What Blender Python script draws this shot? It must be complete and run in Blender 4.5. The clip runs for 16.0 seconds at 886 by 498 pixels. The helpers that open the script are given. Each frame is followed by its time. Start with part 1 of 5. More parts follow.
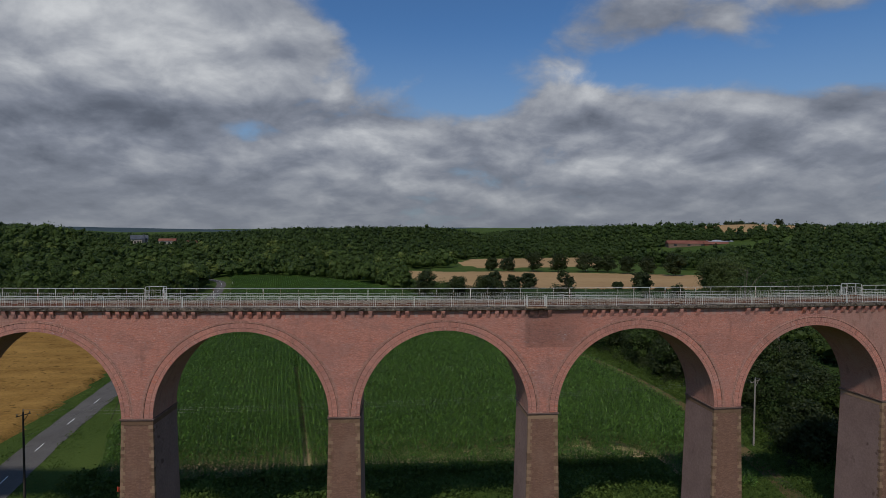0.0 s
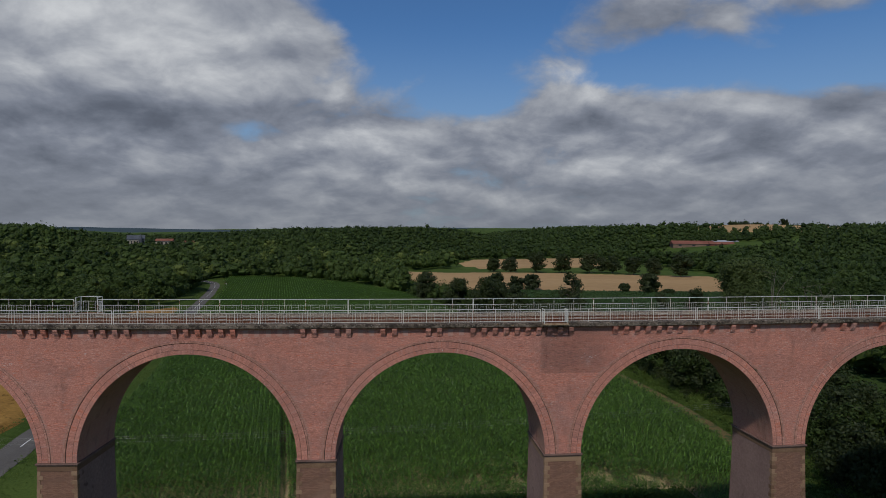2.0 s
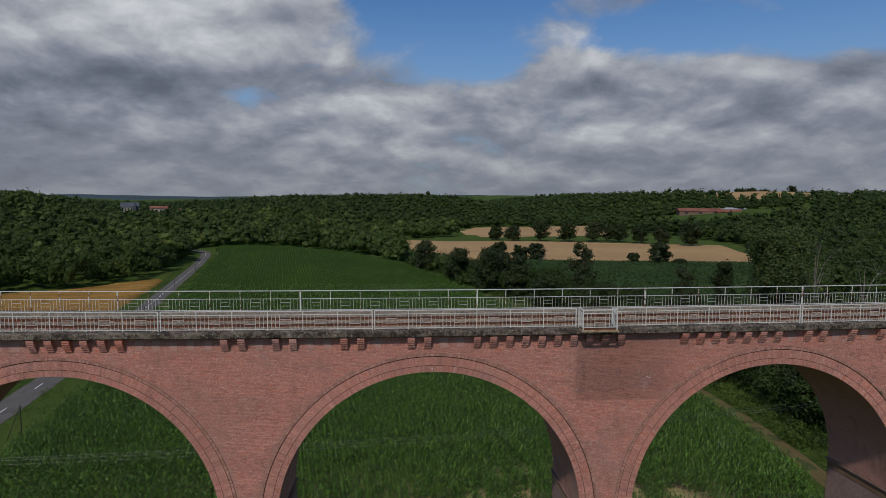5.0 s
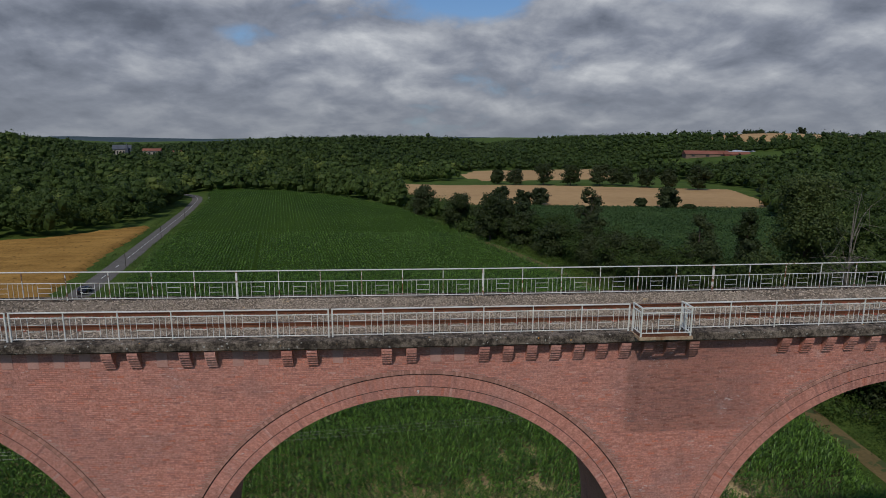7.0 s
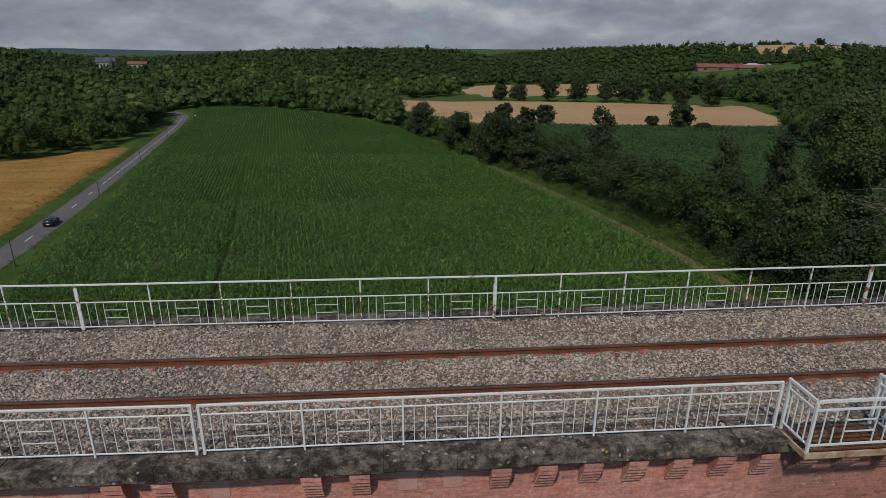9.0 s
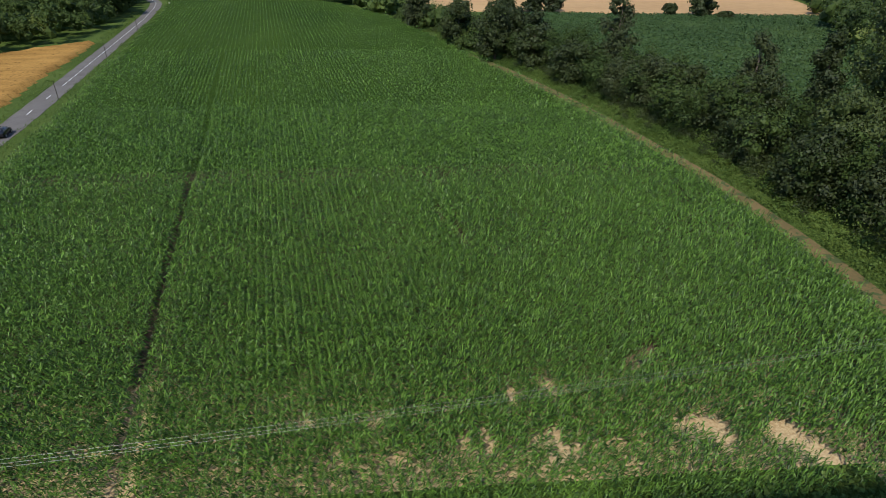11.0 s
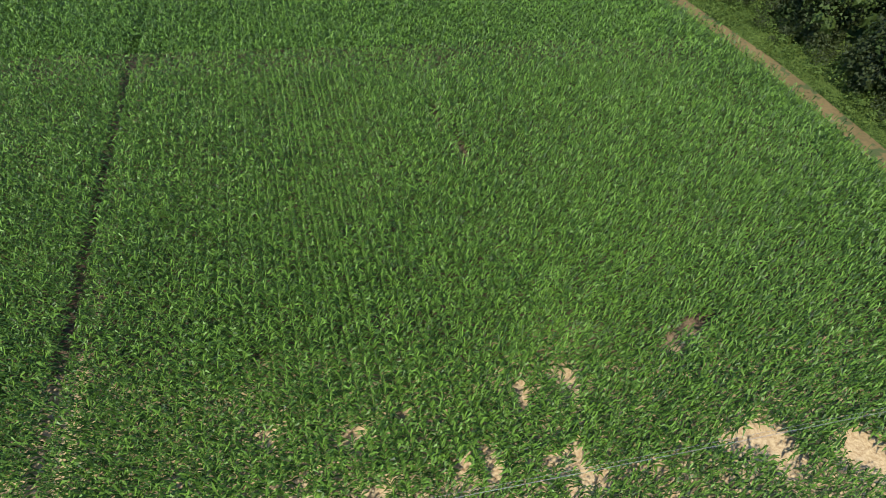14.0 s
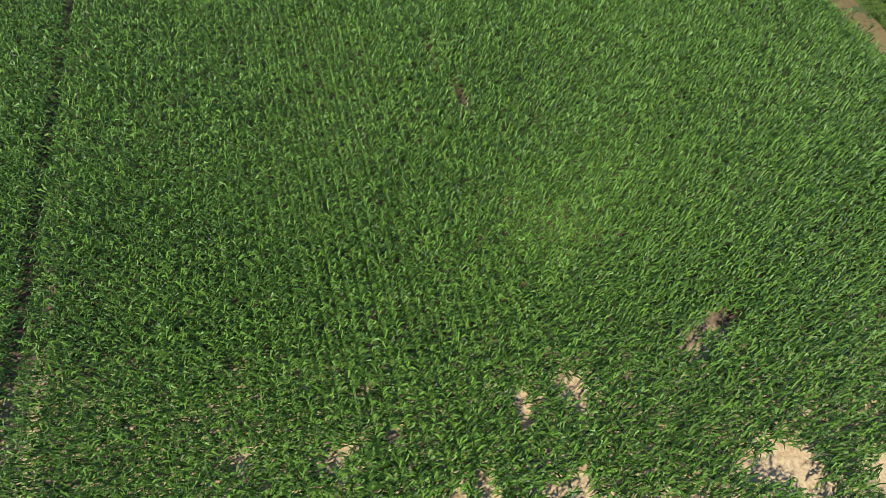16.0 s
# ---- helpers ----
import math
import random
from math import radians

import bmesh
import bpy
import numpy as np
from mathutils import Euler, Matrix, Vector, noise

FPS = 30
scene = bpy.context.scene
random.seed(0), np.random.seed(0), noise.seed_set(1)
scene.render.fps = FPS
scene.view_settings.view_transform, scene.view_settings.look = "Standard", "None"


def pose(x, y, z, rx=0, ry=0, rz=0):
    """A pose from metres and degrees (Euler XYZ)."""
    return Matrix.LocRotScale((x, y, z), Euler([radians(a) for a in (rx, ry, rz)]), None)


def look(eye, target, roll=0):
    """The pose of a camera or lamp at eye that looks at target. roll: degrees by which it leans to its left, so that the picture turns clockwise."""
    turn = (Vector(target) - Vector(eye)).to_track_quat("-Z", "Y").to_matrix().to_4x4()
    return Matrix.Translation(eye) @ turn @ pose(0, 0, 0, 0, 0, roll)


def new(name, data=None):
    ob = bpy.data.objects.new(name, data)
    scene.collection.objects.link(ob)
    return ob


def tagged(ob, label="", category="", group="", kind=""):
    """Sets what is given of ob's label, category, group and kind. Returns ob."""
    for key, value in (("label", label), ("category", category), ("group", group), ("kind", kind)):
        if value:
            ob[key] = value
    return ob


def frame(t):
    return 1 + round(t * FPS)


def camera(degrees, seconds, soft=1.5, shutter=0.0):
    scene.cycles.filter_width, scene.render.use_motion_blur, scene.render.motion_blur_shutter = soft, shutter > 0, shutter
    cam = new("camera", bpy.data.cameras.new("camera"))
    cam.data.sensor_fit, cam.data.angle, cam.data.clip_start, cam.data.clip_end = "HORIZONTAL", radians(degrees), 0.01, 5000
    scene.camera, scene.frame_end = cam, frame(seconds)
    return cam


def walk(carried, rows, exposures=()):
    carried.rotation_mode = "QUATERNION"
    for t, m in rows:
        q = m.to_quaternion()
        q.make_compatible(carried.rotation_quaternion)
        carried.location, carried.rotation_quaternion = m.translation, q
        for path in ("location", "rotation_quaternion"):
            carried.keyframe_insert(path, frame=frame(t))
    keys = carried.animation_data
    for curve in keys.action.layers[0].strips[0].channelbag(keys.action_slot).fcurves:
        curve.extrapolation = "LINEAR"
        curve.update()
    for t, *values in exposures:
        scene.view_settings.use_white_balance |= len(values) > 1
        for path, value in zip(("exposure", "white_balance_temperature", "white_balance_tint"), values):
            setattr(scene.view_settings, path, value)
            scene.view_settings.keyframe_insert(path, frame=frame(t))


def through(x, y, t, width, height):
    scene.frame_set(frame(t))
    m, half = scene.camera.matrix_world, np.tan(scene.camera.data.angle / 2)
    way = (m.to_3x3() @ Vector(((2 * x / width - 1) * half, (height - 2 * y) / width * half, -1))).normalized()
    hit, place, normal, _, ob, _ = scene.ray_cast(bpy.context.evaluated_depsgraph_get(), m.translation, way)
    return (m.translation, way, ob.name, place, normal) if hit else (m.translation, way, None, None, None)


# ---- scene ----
cam = camera(74.37, 16.0, soft=0.7)
ROLL = 0.3
# seconds, x, y, z, pitch, yaw
PATH = [
    (0.0, 0.120, -50.392, 30.847, -2.00, -4.59),
    (0.5, 0.386, -47.856, 30.794, -1.97, -4.56),
    (1.0, 0.675, -45.347, 30.745, -1.98, -4.53),
    (1.5, 0.972, -42.903, 30.694, -1.98, -4.50),
    (2.0, 1.267, -40.535, 30.639, -1.98, -4.47),
    (2.5, 1.552, -38.239, 30.582, -1.94, -4.44),
    (3.0, 1.827, -36.002, 30.524, -1.96, -4.42),
    (3.2, 1.934, -35.118, 30.502, -1.96, -4.41),
    (5.3, 2.990, -25.875, 30.328, -5.77, -4.35),
    (5.5, 3.089, -24.971, 30.319, -6.14, -4.35),
    (6.0, 3.339, -22.680, 30.304, -7.72, -4.34),
    (6.5, 3.594, -20.342, 30.297, -9.21, -4.33),
    (7.0, 3.855, -17.960, 30.294, -10.74, -4.33),
    (7.5, 4.122, -15.540, 30.295, -12.76, -4.33),
    (8.0, 4.395, -13.094, 30.296, -15.15, -4.33),
    (8.5, 4.672, -10.634, 30.294, -16.94, -4.34),
    (9.0, 4.951, -8.175, 30.289, -18.80, -4.34),
    (9.5, 5.230, -5.731, 30.278, -21.29, -4.35),
    (9.7, 5.341, -4.761, 30.272, -22.32, -4.36),
    (11.8, 6.468, 4.935, 30.141, -33.00, -4.56),
    (12.0, 6.559, 5.827, 30.145, -33.98, -4.56),
    (12.5, 6.765, 8.026, 30.153, -36.39, -4.56),
    (13.0, 6.950, 10.174, 30.167, -38.84, -4.56),
    (13.5, 7.145, 12.260, 30.193, -41.26, -4.57),
    (14.0, 7.360, 14.282, 30.229, -43.88, -4.57),
    (14.5, 7.591, 16.242, 30.274, -46.50, -4.57),
    (15.0, 7.832, 18.146, 30.328, -49.26, -4.58),
    (15.5, 8.073, 19.988, 30.390, -52.03, -4.58),
    (16.0, 8.304, 21.757, 30.449, -54.43, -4.58),
]
walk(cam, [(t, pose(x, y, z, 90 + p, 0, w) @ pose(0, 0, 0, 0, 0, ROLL)) for t, x, y, z, p, w in PATH], exposures=[(0.0, -0.62), (3.2, -0.6), (5.5, -0.52), (7.0, -0.46), (9.0, -0.32), (9.7, -0.12), (11.8, 1.0), (13.0, 1.15), (16.0, 1.18)])

# ---- daylight: broken cloud over blue sky, sun high behind the camera ----
SUN_DIR = Vector((-0.25, -0.59, 0.77)).normalized()
sun = new("sun", bpy.data.lights.new("sun", "SUN"))
sun.data.energy, sun.data.angle, sun.data.color = 3.2, radians(2.5), (1.0, 0.95, 0.88)
sun.matrix_world = look(SUN_DIR * 300, (0, 0, 0))


class Nodes:
    """Short calls for building a node tree."""

    def __init__(self, tree):
        self.tree = tree

    def add(self, kind, **inputs):
        node = self.tree.nodes.new("ShaderNode" + kind)
        for key, value in inputs.items():
            self.put(node.inputs[key.replace("_", " ")], value)
        return node

    def put(self, socket, value):
        if isinstance(value, bpy.types.NodeSocket):
            self.tree.links.new(value, socket)
        elif isinstance(value, tuple) and len(value) == 3 and socket.type == "RGBA":
            socket.default_value = (*value, 1)
        else:
            socket.default_value = value

    def math(self, op, a, b=0.0, c=0.0, clamp=False):
        node = self.tree.nodes.new("ShaderNodeMath")
        node.operation, node.use_clamp = op, clamp
        for socket, value in zip(node.inputs, (a, b, c)):
            self.put(socket, value)
        return node.outputs[0]

    def vec(self, op, a, b=(0, 0, 0)):
        node = self.tree.nodes.new("ShaderNodeVectorMath")
        node.operation = op
        self.put(node.inputs[0], a)
        self.put(node.inputs[1], b)
        return node.outputs["Value"] if op in ("DISTANCE", "DOT_PRODUCT", "LENGTH") else node.outputs[0]

    def mix(self, t, a, b, mode="MIX"):
        node = self.tree.nodes.new("ShaderNodeMix")
        node.data_type, node.blend_type = "RGBA", mode
        self.put(node.inputs[0], t)
        self.put(node.inputs[6], a)
        self.put(node.inputs[7], b)
        return node.outputs[2]

    def noise(self, vector, scale, detail=4.0, rough=0.55, distortion=0.0):
        return self.add("TexNoise", Vector=vector, Scale=scale, Detail=detail, Roughness=rough, Distortion=distortion).outputs[0]

    def band(self, value, low, high):
        node = self.tree.nodes.new("ShaderNodeMapRange")
        node.interpolation_type = "SMOOTHSTEP"
        for key, v in (("Value", value), ("From Min", low), ("From Max", high)):
            self.put(node.inputs[key], v)
        return node.outputs[0]


def build_sky():
    world = bpy.data.worlds.new("sky")
    scene.world = world
    world.use_nodes = True
    n = Nodes(world.node_tree)
    back = world.node_tree.nodes["Background"]
    sky = n.add("TexSky")
    sky.sky_type, sky.sun_disc = "NISHITA", False
    sky.sun_elevation, sky.sun_rotation = math.asin(SUN_DIR.z), math.atan2(SUN_DIR.x, SUN_DIR.y)
    sky.air_density, sky.dust_density, sky.ozone_density = 1.0, 0.6, 2.5
    way = n.add("TexCoord").outputs["Generated"]
    xyz = n.add("SeparateXYZ", Vector=n.vec("NORMALIZE", way)).outputs
    az = n.math("DEGREES", n.math("ARCTAN2", xyz[0], xyz[1]))
    el = n.math("DEGREES", n.math("ARCSINE", xyz[2]))

    def layer(lift):
        """Where the view meets a flat cloud layer, drawn together towards the horizon."""
        up = n.math("DIVIDE", 1.0, n.math("ADD", n.math("MAXIMUM", xyz[2], 0.0), 0.36 + lift))
        return n.add("CombineXYZ", X=n.math("MULTIPLY", xyz[0], up), Y=n.math("MULTIPLY", xyz[1], up), Z=0.3).outputs[0]

    def billow(lift):
        at = layer(lift)
        return n.math("ADD", n.math("MULTIPLY", n.noise(at, 1.5, 3.0, 0.5), 0.45), n.math("MULTIPLY", n.noise(n.vec("ADD", at, (3.1, 7.0, 1.0)), 4.6, 11.0, 0.56, 0.3), 0.55))

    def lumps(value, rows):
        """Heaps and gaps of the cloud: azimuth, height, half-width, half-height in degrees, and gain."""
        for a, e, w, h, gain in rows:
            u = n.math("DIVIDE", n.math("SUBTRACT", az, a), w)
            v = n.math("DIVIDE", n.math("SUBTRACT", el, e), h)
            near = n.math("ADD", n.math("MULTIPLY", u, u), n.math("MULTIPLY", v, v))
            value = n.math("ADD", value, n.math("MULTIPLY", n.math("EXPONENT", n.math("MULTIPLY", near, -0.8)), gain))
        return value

    cover, above = billow(0.0), billow(0.03)
    shape = n.math("ADD", cover, n.math("MULTIPLY", n.band(el, 14.0, 7.5), 0.2))
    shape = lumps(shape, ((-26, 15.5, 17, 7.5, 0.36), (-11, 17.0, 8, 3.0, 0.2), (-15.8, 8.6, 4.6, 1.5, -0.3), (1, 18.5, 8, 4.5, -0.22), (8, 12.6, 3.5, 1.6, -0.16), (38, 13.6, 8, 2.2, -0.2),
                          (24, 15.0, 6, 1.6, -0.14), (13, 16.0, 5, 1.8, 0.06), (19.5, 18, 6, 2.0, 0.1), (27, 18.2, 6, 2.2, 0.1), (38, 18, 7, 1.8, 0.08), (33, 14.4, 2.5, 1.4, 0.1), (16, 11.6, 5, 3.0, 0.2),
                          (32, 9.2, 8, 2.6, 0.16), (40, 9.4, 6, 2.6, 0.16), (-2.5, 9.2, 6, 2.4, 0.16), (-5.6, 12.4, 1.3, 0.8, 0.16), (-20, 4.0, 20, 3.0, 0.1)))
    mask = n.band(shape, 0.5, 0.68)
    # tops that thin out upwards are bright, undersides grey
    lit = n.math("ADD", n.math("MULTIPLY", n.math("SUBTRACT", cover, above), 1.6), 0.57)
    lit = n.math("ADD", lit, n.math("MULTIPLY", n.math("SUBTRACT", n.noise(n.vec("MULTIPLY", layer(0.05), (1.0, 0.9, 1.0)), 6.5, 9.0, 0.55, 0.4), 0.5), 0.42))
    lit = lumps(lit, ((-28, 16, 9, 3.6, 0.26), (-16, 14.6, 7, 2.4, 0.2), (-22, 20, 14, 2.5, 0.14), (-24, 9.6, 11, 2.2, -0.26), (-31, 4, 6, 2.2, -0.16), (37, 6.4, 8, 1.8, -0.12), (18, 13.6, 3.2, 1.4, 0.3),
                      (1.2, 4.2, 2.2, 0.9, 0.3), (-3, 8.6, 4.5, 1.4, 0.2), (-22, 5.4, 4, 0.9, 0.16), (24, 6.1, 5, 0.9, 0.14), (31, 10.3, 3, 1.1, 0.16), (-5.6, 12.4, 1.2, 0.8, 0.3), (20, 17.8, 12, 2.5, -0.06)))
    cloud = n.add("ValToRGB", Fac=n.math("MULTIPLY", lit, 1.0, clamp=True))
    tone = cloud.color_ramp.elements
    tone[0].position, tone[0].color = 0.0, (0.106, 0.122, 0.16, 1)
    tone[1].position, tone[1].color = 1.0, (0.75, 0.775, 0.81, 1)
    for at, c in ((0.25, (0.158, 0.182, 0.235, 1)), (0.5, (0.27, 0.30, 0.37, 1)), (0.72, (0.44, 0.47, 0.53, 1))):
        e = tone.new(at)
        e.color = c
    blue = n.vec("MULTIPLY", sky.outputs[0], (0.055, 0.085, 0.115))
    blue = n.mix(n.math("MULTIPLY", n.band(xyz[2], 0.34, 0.08), 0.5), blue, (0.34, 0.45, 0.58))
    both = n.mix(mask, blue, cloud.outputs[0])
    haze = n.math("MULTIPLY", n.band(xyz[2], 0.15, -0.01), 0.62)
    both = n.mix(haze, both, (0.245, 0.268, 0.31))
    n.put(back.inputs[0], both)
    back.inputs[1].default_value = 1.15


build_sky()

# ---- materials ----


def material(name):
    m = bpy.data.materials.new(name)
    m.use_nodes = True
    n = Nodes(m.node_tree)
    shader = m.node_tree.nodes["Principled BSDF"]
    place = n.add("NewGeometry").outputs["Position"]
    return m, n, shader, place


def relief(n, shader, height, strength, distance):
    bump = n.add("Bump", Height=height, Strength=strength, Distance=distance)
    n.put(shader.inputs["Normal"], bump.outputs[0])


def surface(name, dark, light, fine=12.0, coarse=0.6, rough=0.85, bump=0.4, depth=0.01, vary=0.0, island=0.0, spots=None, metal=0.0, spec=0.2, stretch=(1, 1, 1)):
    """A surface of two tones with grain and broad stains; vary: by object, island: by loose piece; spots: colour, scale and amount of blotches."""
    m, n, shader, place = material(name)
    at = n.vec("MULTIPLY", place, stretch)
    grain = n.noise(at, fine, 5.0, 0.65)
    broad = n.noise(at, coarse, 3.0, 0.5)
    t = n.math("ADD", n.math("MULTIPLY", grain, 0.55), n.math("MULTIPLY", broad, 0.45))
    if vary:
        t = n.math("ADD", t, n.math("MULTIPLY", n.math("SUBTRACT", n.add("ObjectInfo").outputs["Random"], 0.5), vary))
    if island:
        t = n.math("ADD", t, n.math("MULTIPLY", n.math("SUBTRACT", n.add("NewGeometry").outputs["Random Per Island"], 0.5), island))
    colour = n.mix(n.band(t, 0.25, 0.75), dark, light)
    if spots:
        tint, scale, amount = spots
        cells = n.noise(n.vec("ADD", place, (5.3, 1.2, 9.1)), scale, 3.0, 0.6)
        colour = n.mix(n.band(cells, 1 - amount, 1 - amount + 0.06), colour, tint)
    n.put(shader.inputs["Base Color"], colour)
    n.put(shader.inputs["Roughness"], n.math("ADD", n.math("MULTIPLY", grain, 0.2), rough - 0.1))
    shader.inputs["Metallic"].default_value = metal
    shader.inputs["Specular IOR Level"].default_value = spec
    if bump:
        relief(n, shader, grain, bump, depth)
    return m


def brick_material(name, along=None, tones=((0.36, 0.168, 0.126), (0.43, 0.206, 0.158), (0.44, 0.27, 0.215)), wear=(0.44, 0.27, 0.215)):
    """Laid brick: long thin courses with pale joints, mottled by weather. along: 'uv' for courses that follow a map."""
    m, n, shader, place = material(name)
    xyz = n.add("SeparateXYZ", Vector=place).outputs
    if along == "uv":
        at = n.add("UVMap").outputs[0]
    else:
        at = n.add("CombineXYZ", X=n.math("ADD", xyz[0], xyz[1]), Y=xyz[2], Z=0.0).outputs[0]
    tex = n.add("TexBrick", Vector=at, Scale=1.0)
    tex.offset, tex.squash = 0.5, 1.0
    for key, value in (("Brick Width", 0.236), ("Row Height", 0.0655), ("Mortar Size", 0.008), ("Mortar Smooth", 0.2), ("Bias", 0.0)):
        tex.inputs[key].default_value = value
    n.put(tex.inputs["Color1"], tones[0])
    n.put(tex.inputs["Color2"], tones[1])
    n.put(tex.inputs["Mortar"], tones[2])
    broad = n.noise(place, 0.35, 4.0, 0.55)
    stain = n.noise(n.vec("MULTIPLY", place, (1, 1, 0.35)), 1.6, 4.0, 0.6)
    colour = n.mix(n.math("MULTIPLY", n.band(broad, 0.5, 0.72), 0.55), tex.outputs[0], wear)
    colour = n.mix(n.math("MULTIPLY", n.band(stain, 0.52, 0.75), 0.5), colour, (0.15, 0.085, 0.07))
    n.put(shader.inputs["Base Color"], colour)
    shader.inputs["Roughness"].default_value = 0.9
    shader.inputs["Specular IOR Level"].default_value = 0.2
    relief(n, shader, n.math("ADD", n.math("MULTIPLY", tex.outputs[1], -1.0), n.math("MULTIPLY", n.noise(place, 25.0), 0.5)), 0.6, 0.01)
    return m


def piece_brick_material():
    """Single bricks: each its own tone, under broad stains that run over all of them."""
    m, n, shader, place = material("brick_pieces")
    own = n.math("FRACT", n.math("ADD", n.add("ObjectInfo").outputs["Random"], n.add("NewGeometry").outputs["Random Per Island"]))
    ramp = n.add("ValToRGB", Fac=own)
    el = ramp.color_ramp.elements
    el[0].position, el[0].color = 0.0, (0.40, 0.178, 0.14, 1)
    el[1].position, el[1].color = 1.0, (0.6, 0.33, 0.26, 1)
    for at, colour in ((0.1, (0.50, 0.208, 0.15, 1)), (0.5, (0.55, 0.236, 0.17, 1)), (0.88, (0.585, 0.262, 0.192, 1)), (0.96, (0.55, 0.18, 0.112, 1))):
        e = el.new(at)
        e.color = colour
    broad = n.noise(place, 0.32, 4.0, 0.55)
    stain = n.noise(n.vec("MULTIPLY", place, (1, 1, 0.4)), 1.2, 5.0, 0.62)
    pale = n.noise(n.vec("ADD", place, (40, 3, 8)), 0.6, 5.0, 0.65)
    colour = n.mix(n.math("MULTIPLY", n.band(broad, 0.48, 0.7), 0.45), ramp.outputs[0], (0.44, 0.245, 0.2))
    colour = n.mix(n.math("MULTIPLY", n.band(stain, 0.55, 0.76), 0.5), colour, (0.2, 0.1, 0.08))
    colour = n.mix(n.math("MULTIPLY", n.band(pale, 0.62, 0.78), 0.5), colour, (0.5, 0.4, 0.36))
    mott = n.noise(n.vec("MULTIPLY", place, (1, 1, 1.3)), 11.0, 5.0, 0.75)
    colour = n.mix(n.band(mott, 0.3, 0.7), n.vec("MULTIPLY", colour, (0.68, 0.66, 0.66)), n.vec("MULTIPLY", colour, (1.2, 1.22, 1.24)))
    # an older, darker patch of brickwork under the refuge, bleeding out along the wall, with salt blooms on its courses
    xyz = n.add("SeparateXYZ", Vector=place).outputs
    wob = n.math("MULTIPLY", n.noise(place, 1.1, 3.0), 0.35)
    inx = n.math("MULTIPLY", n.band(n.math("ADD", xyz[0], wob), 11.5, 11.75), n.band(n.math("ADD", xyz[0], n.math("MULTIPLY", wob, 6.0)), 19.0, 15.5))
    patch = n.math("MULTIPLY", inx, n.band(n.math("ADD", xyz[2], n.math("MULTIPLY", wob, 0.5)), 20.42, 20.52))
    colour = n.mix(n.math("MULTIPLY", patch, n.math("ADD", n.math("MULTIPLY", own, 0.5), 0.2)), colour, (0.15, 0.075, 0.058))
    redone = n.noise(n.vec("MULTIPLY", n.vec("ADD", place, (13, 0, 5)), (0.5, 1.0, 1.0)), 0.5, 3.0, 0.45)
    colour = n.mix(n.math("MULTIPLY", n.band(redone, 0.50, 0.53), 0.4), colour, n.vec("MULTIPLY", colour, (0.72, 0.8, 0.86)))
    salt = n.noise(n.vec("MULTIPLY", n.vec("ADD", place, (7, 0, 2)), (1.0, 1.0, 2.6)), 4.5, 6.0, 0.72)
    where = n.band(n.noise(n.vec("ADD", place, (0, 0, 31)), 0.45, 2.0), 0.5, 0.62)
    colour = n.mix(n.math("MULTIPLY", n.math("MULTIPLY", n.band(salt, 0.58, 0.66), where), 0.75), colour, (0.62, 0.53, 0.49))
    n.put(shader.inputs["Base Color"], colour)
    shader.inputs["Roughness"].default_value = 0.9
    shader.inputs["Specular IOR Level"].default_value = 0.2
    relief(n, shader, n.noise(place, 30.0, 4.0, 0.7), 0.5, 0.008)
    return m


def soil_material():
    """Field soil, dried out to pale sand along the headland; elsewhere leaf shade is put into a dark red-brown."""
    m, n, shader, place = material("field_soil")
    grain = n.noise(place, 5.0, 5.0, 0.65)
    broad = n.noise(place, 0.35, 4.0, 0.6)
    y = n.add("SeparateXYZ", Vector=place).outputs[1]
    dry = n.band(n.math("ADD", y, n.math("MULTIPLY", n.math("SUBTRACT", broad, 0.5), 9.0)), 38.5, 33.5)
    dry = n.math("MULTIPLY", dry, n.band(n.add("SeparateXYZ", Vector=place).outputs[0], 39.0, 35.0))
    # the dark tone carries the shade that falls under the leaves
    dark = n.mix(n.band(grain, 0.3, 0.7), (0.05, 0.036, 0.022), (0.11, 0.075, 0.048))
    pale = n.mix(n.band(grain, 0.3, 0.7), (0.29, 0.195, 0.10), (0.50, 0.385, 0.215))
    n.put(shader.inputs["Base Color"], n.mix(dry, dark, pale))
    shader.inputs["Roughness"].default_value = 0.95
    shader.inputs["Specular IOR Level"].default_value = 0.1
    relief(n, shader, grain, 0.6, 0.05)
    return m


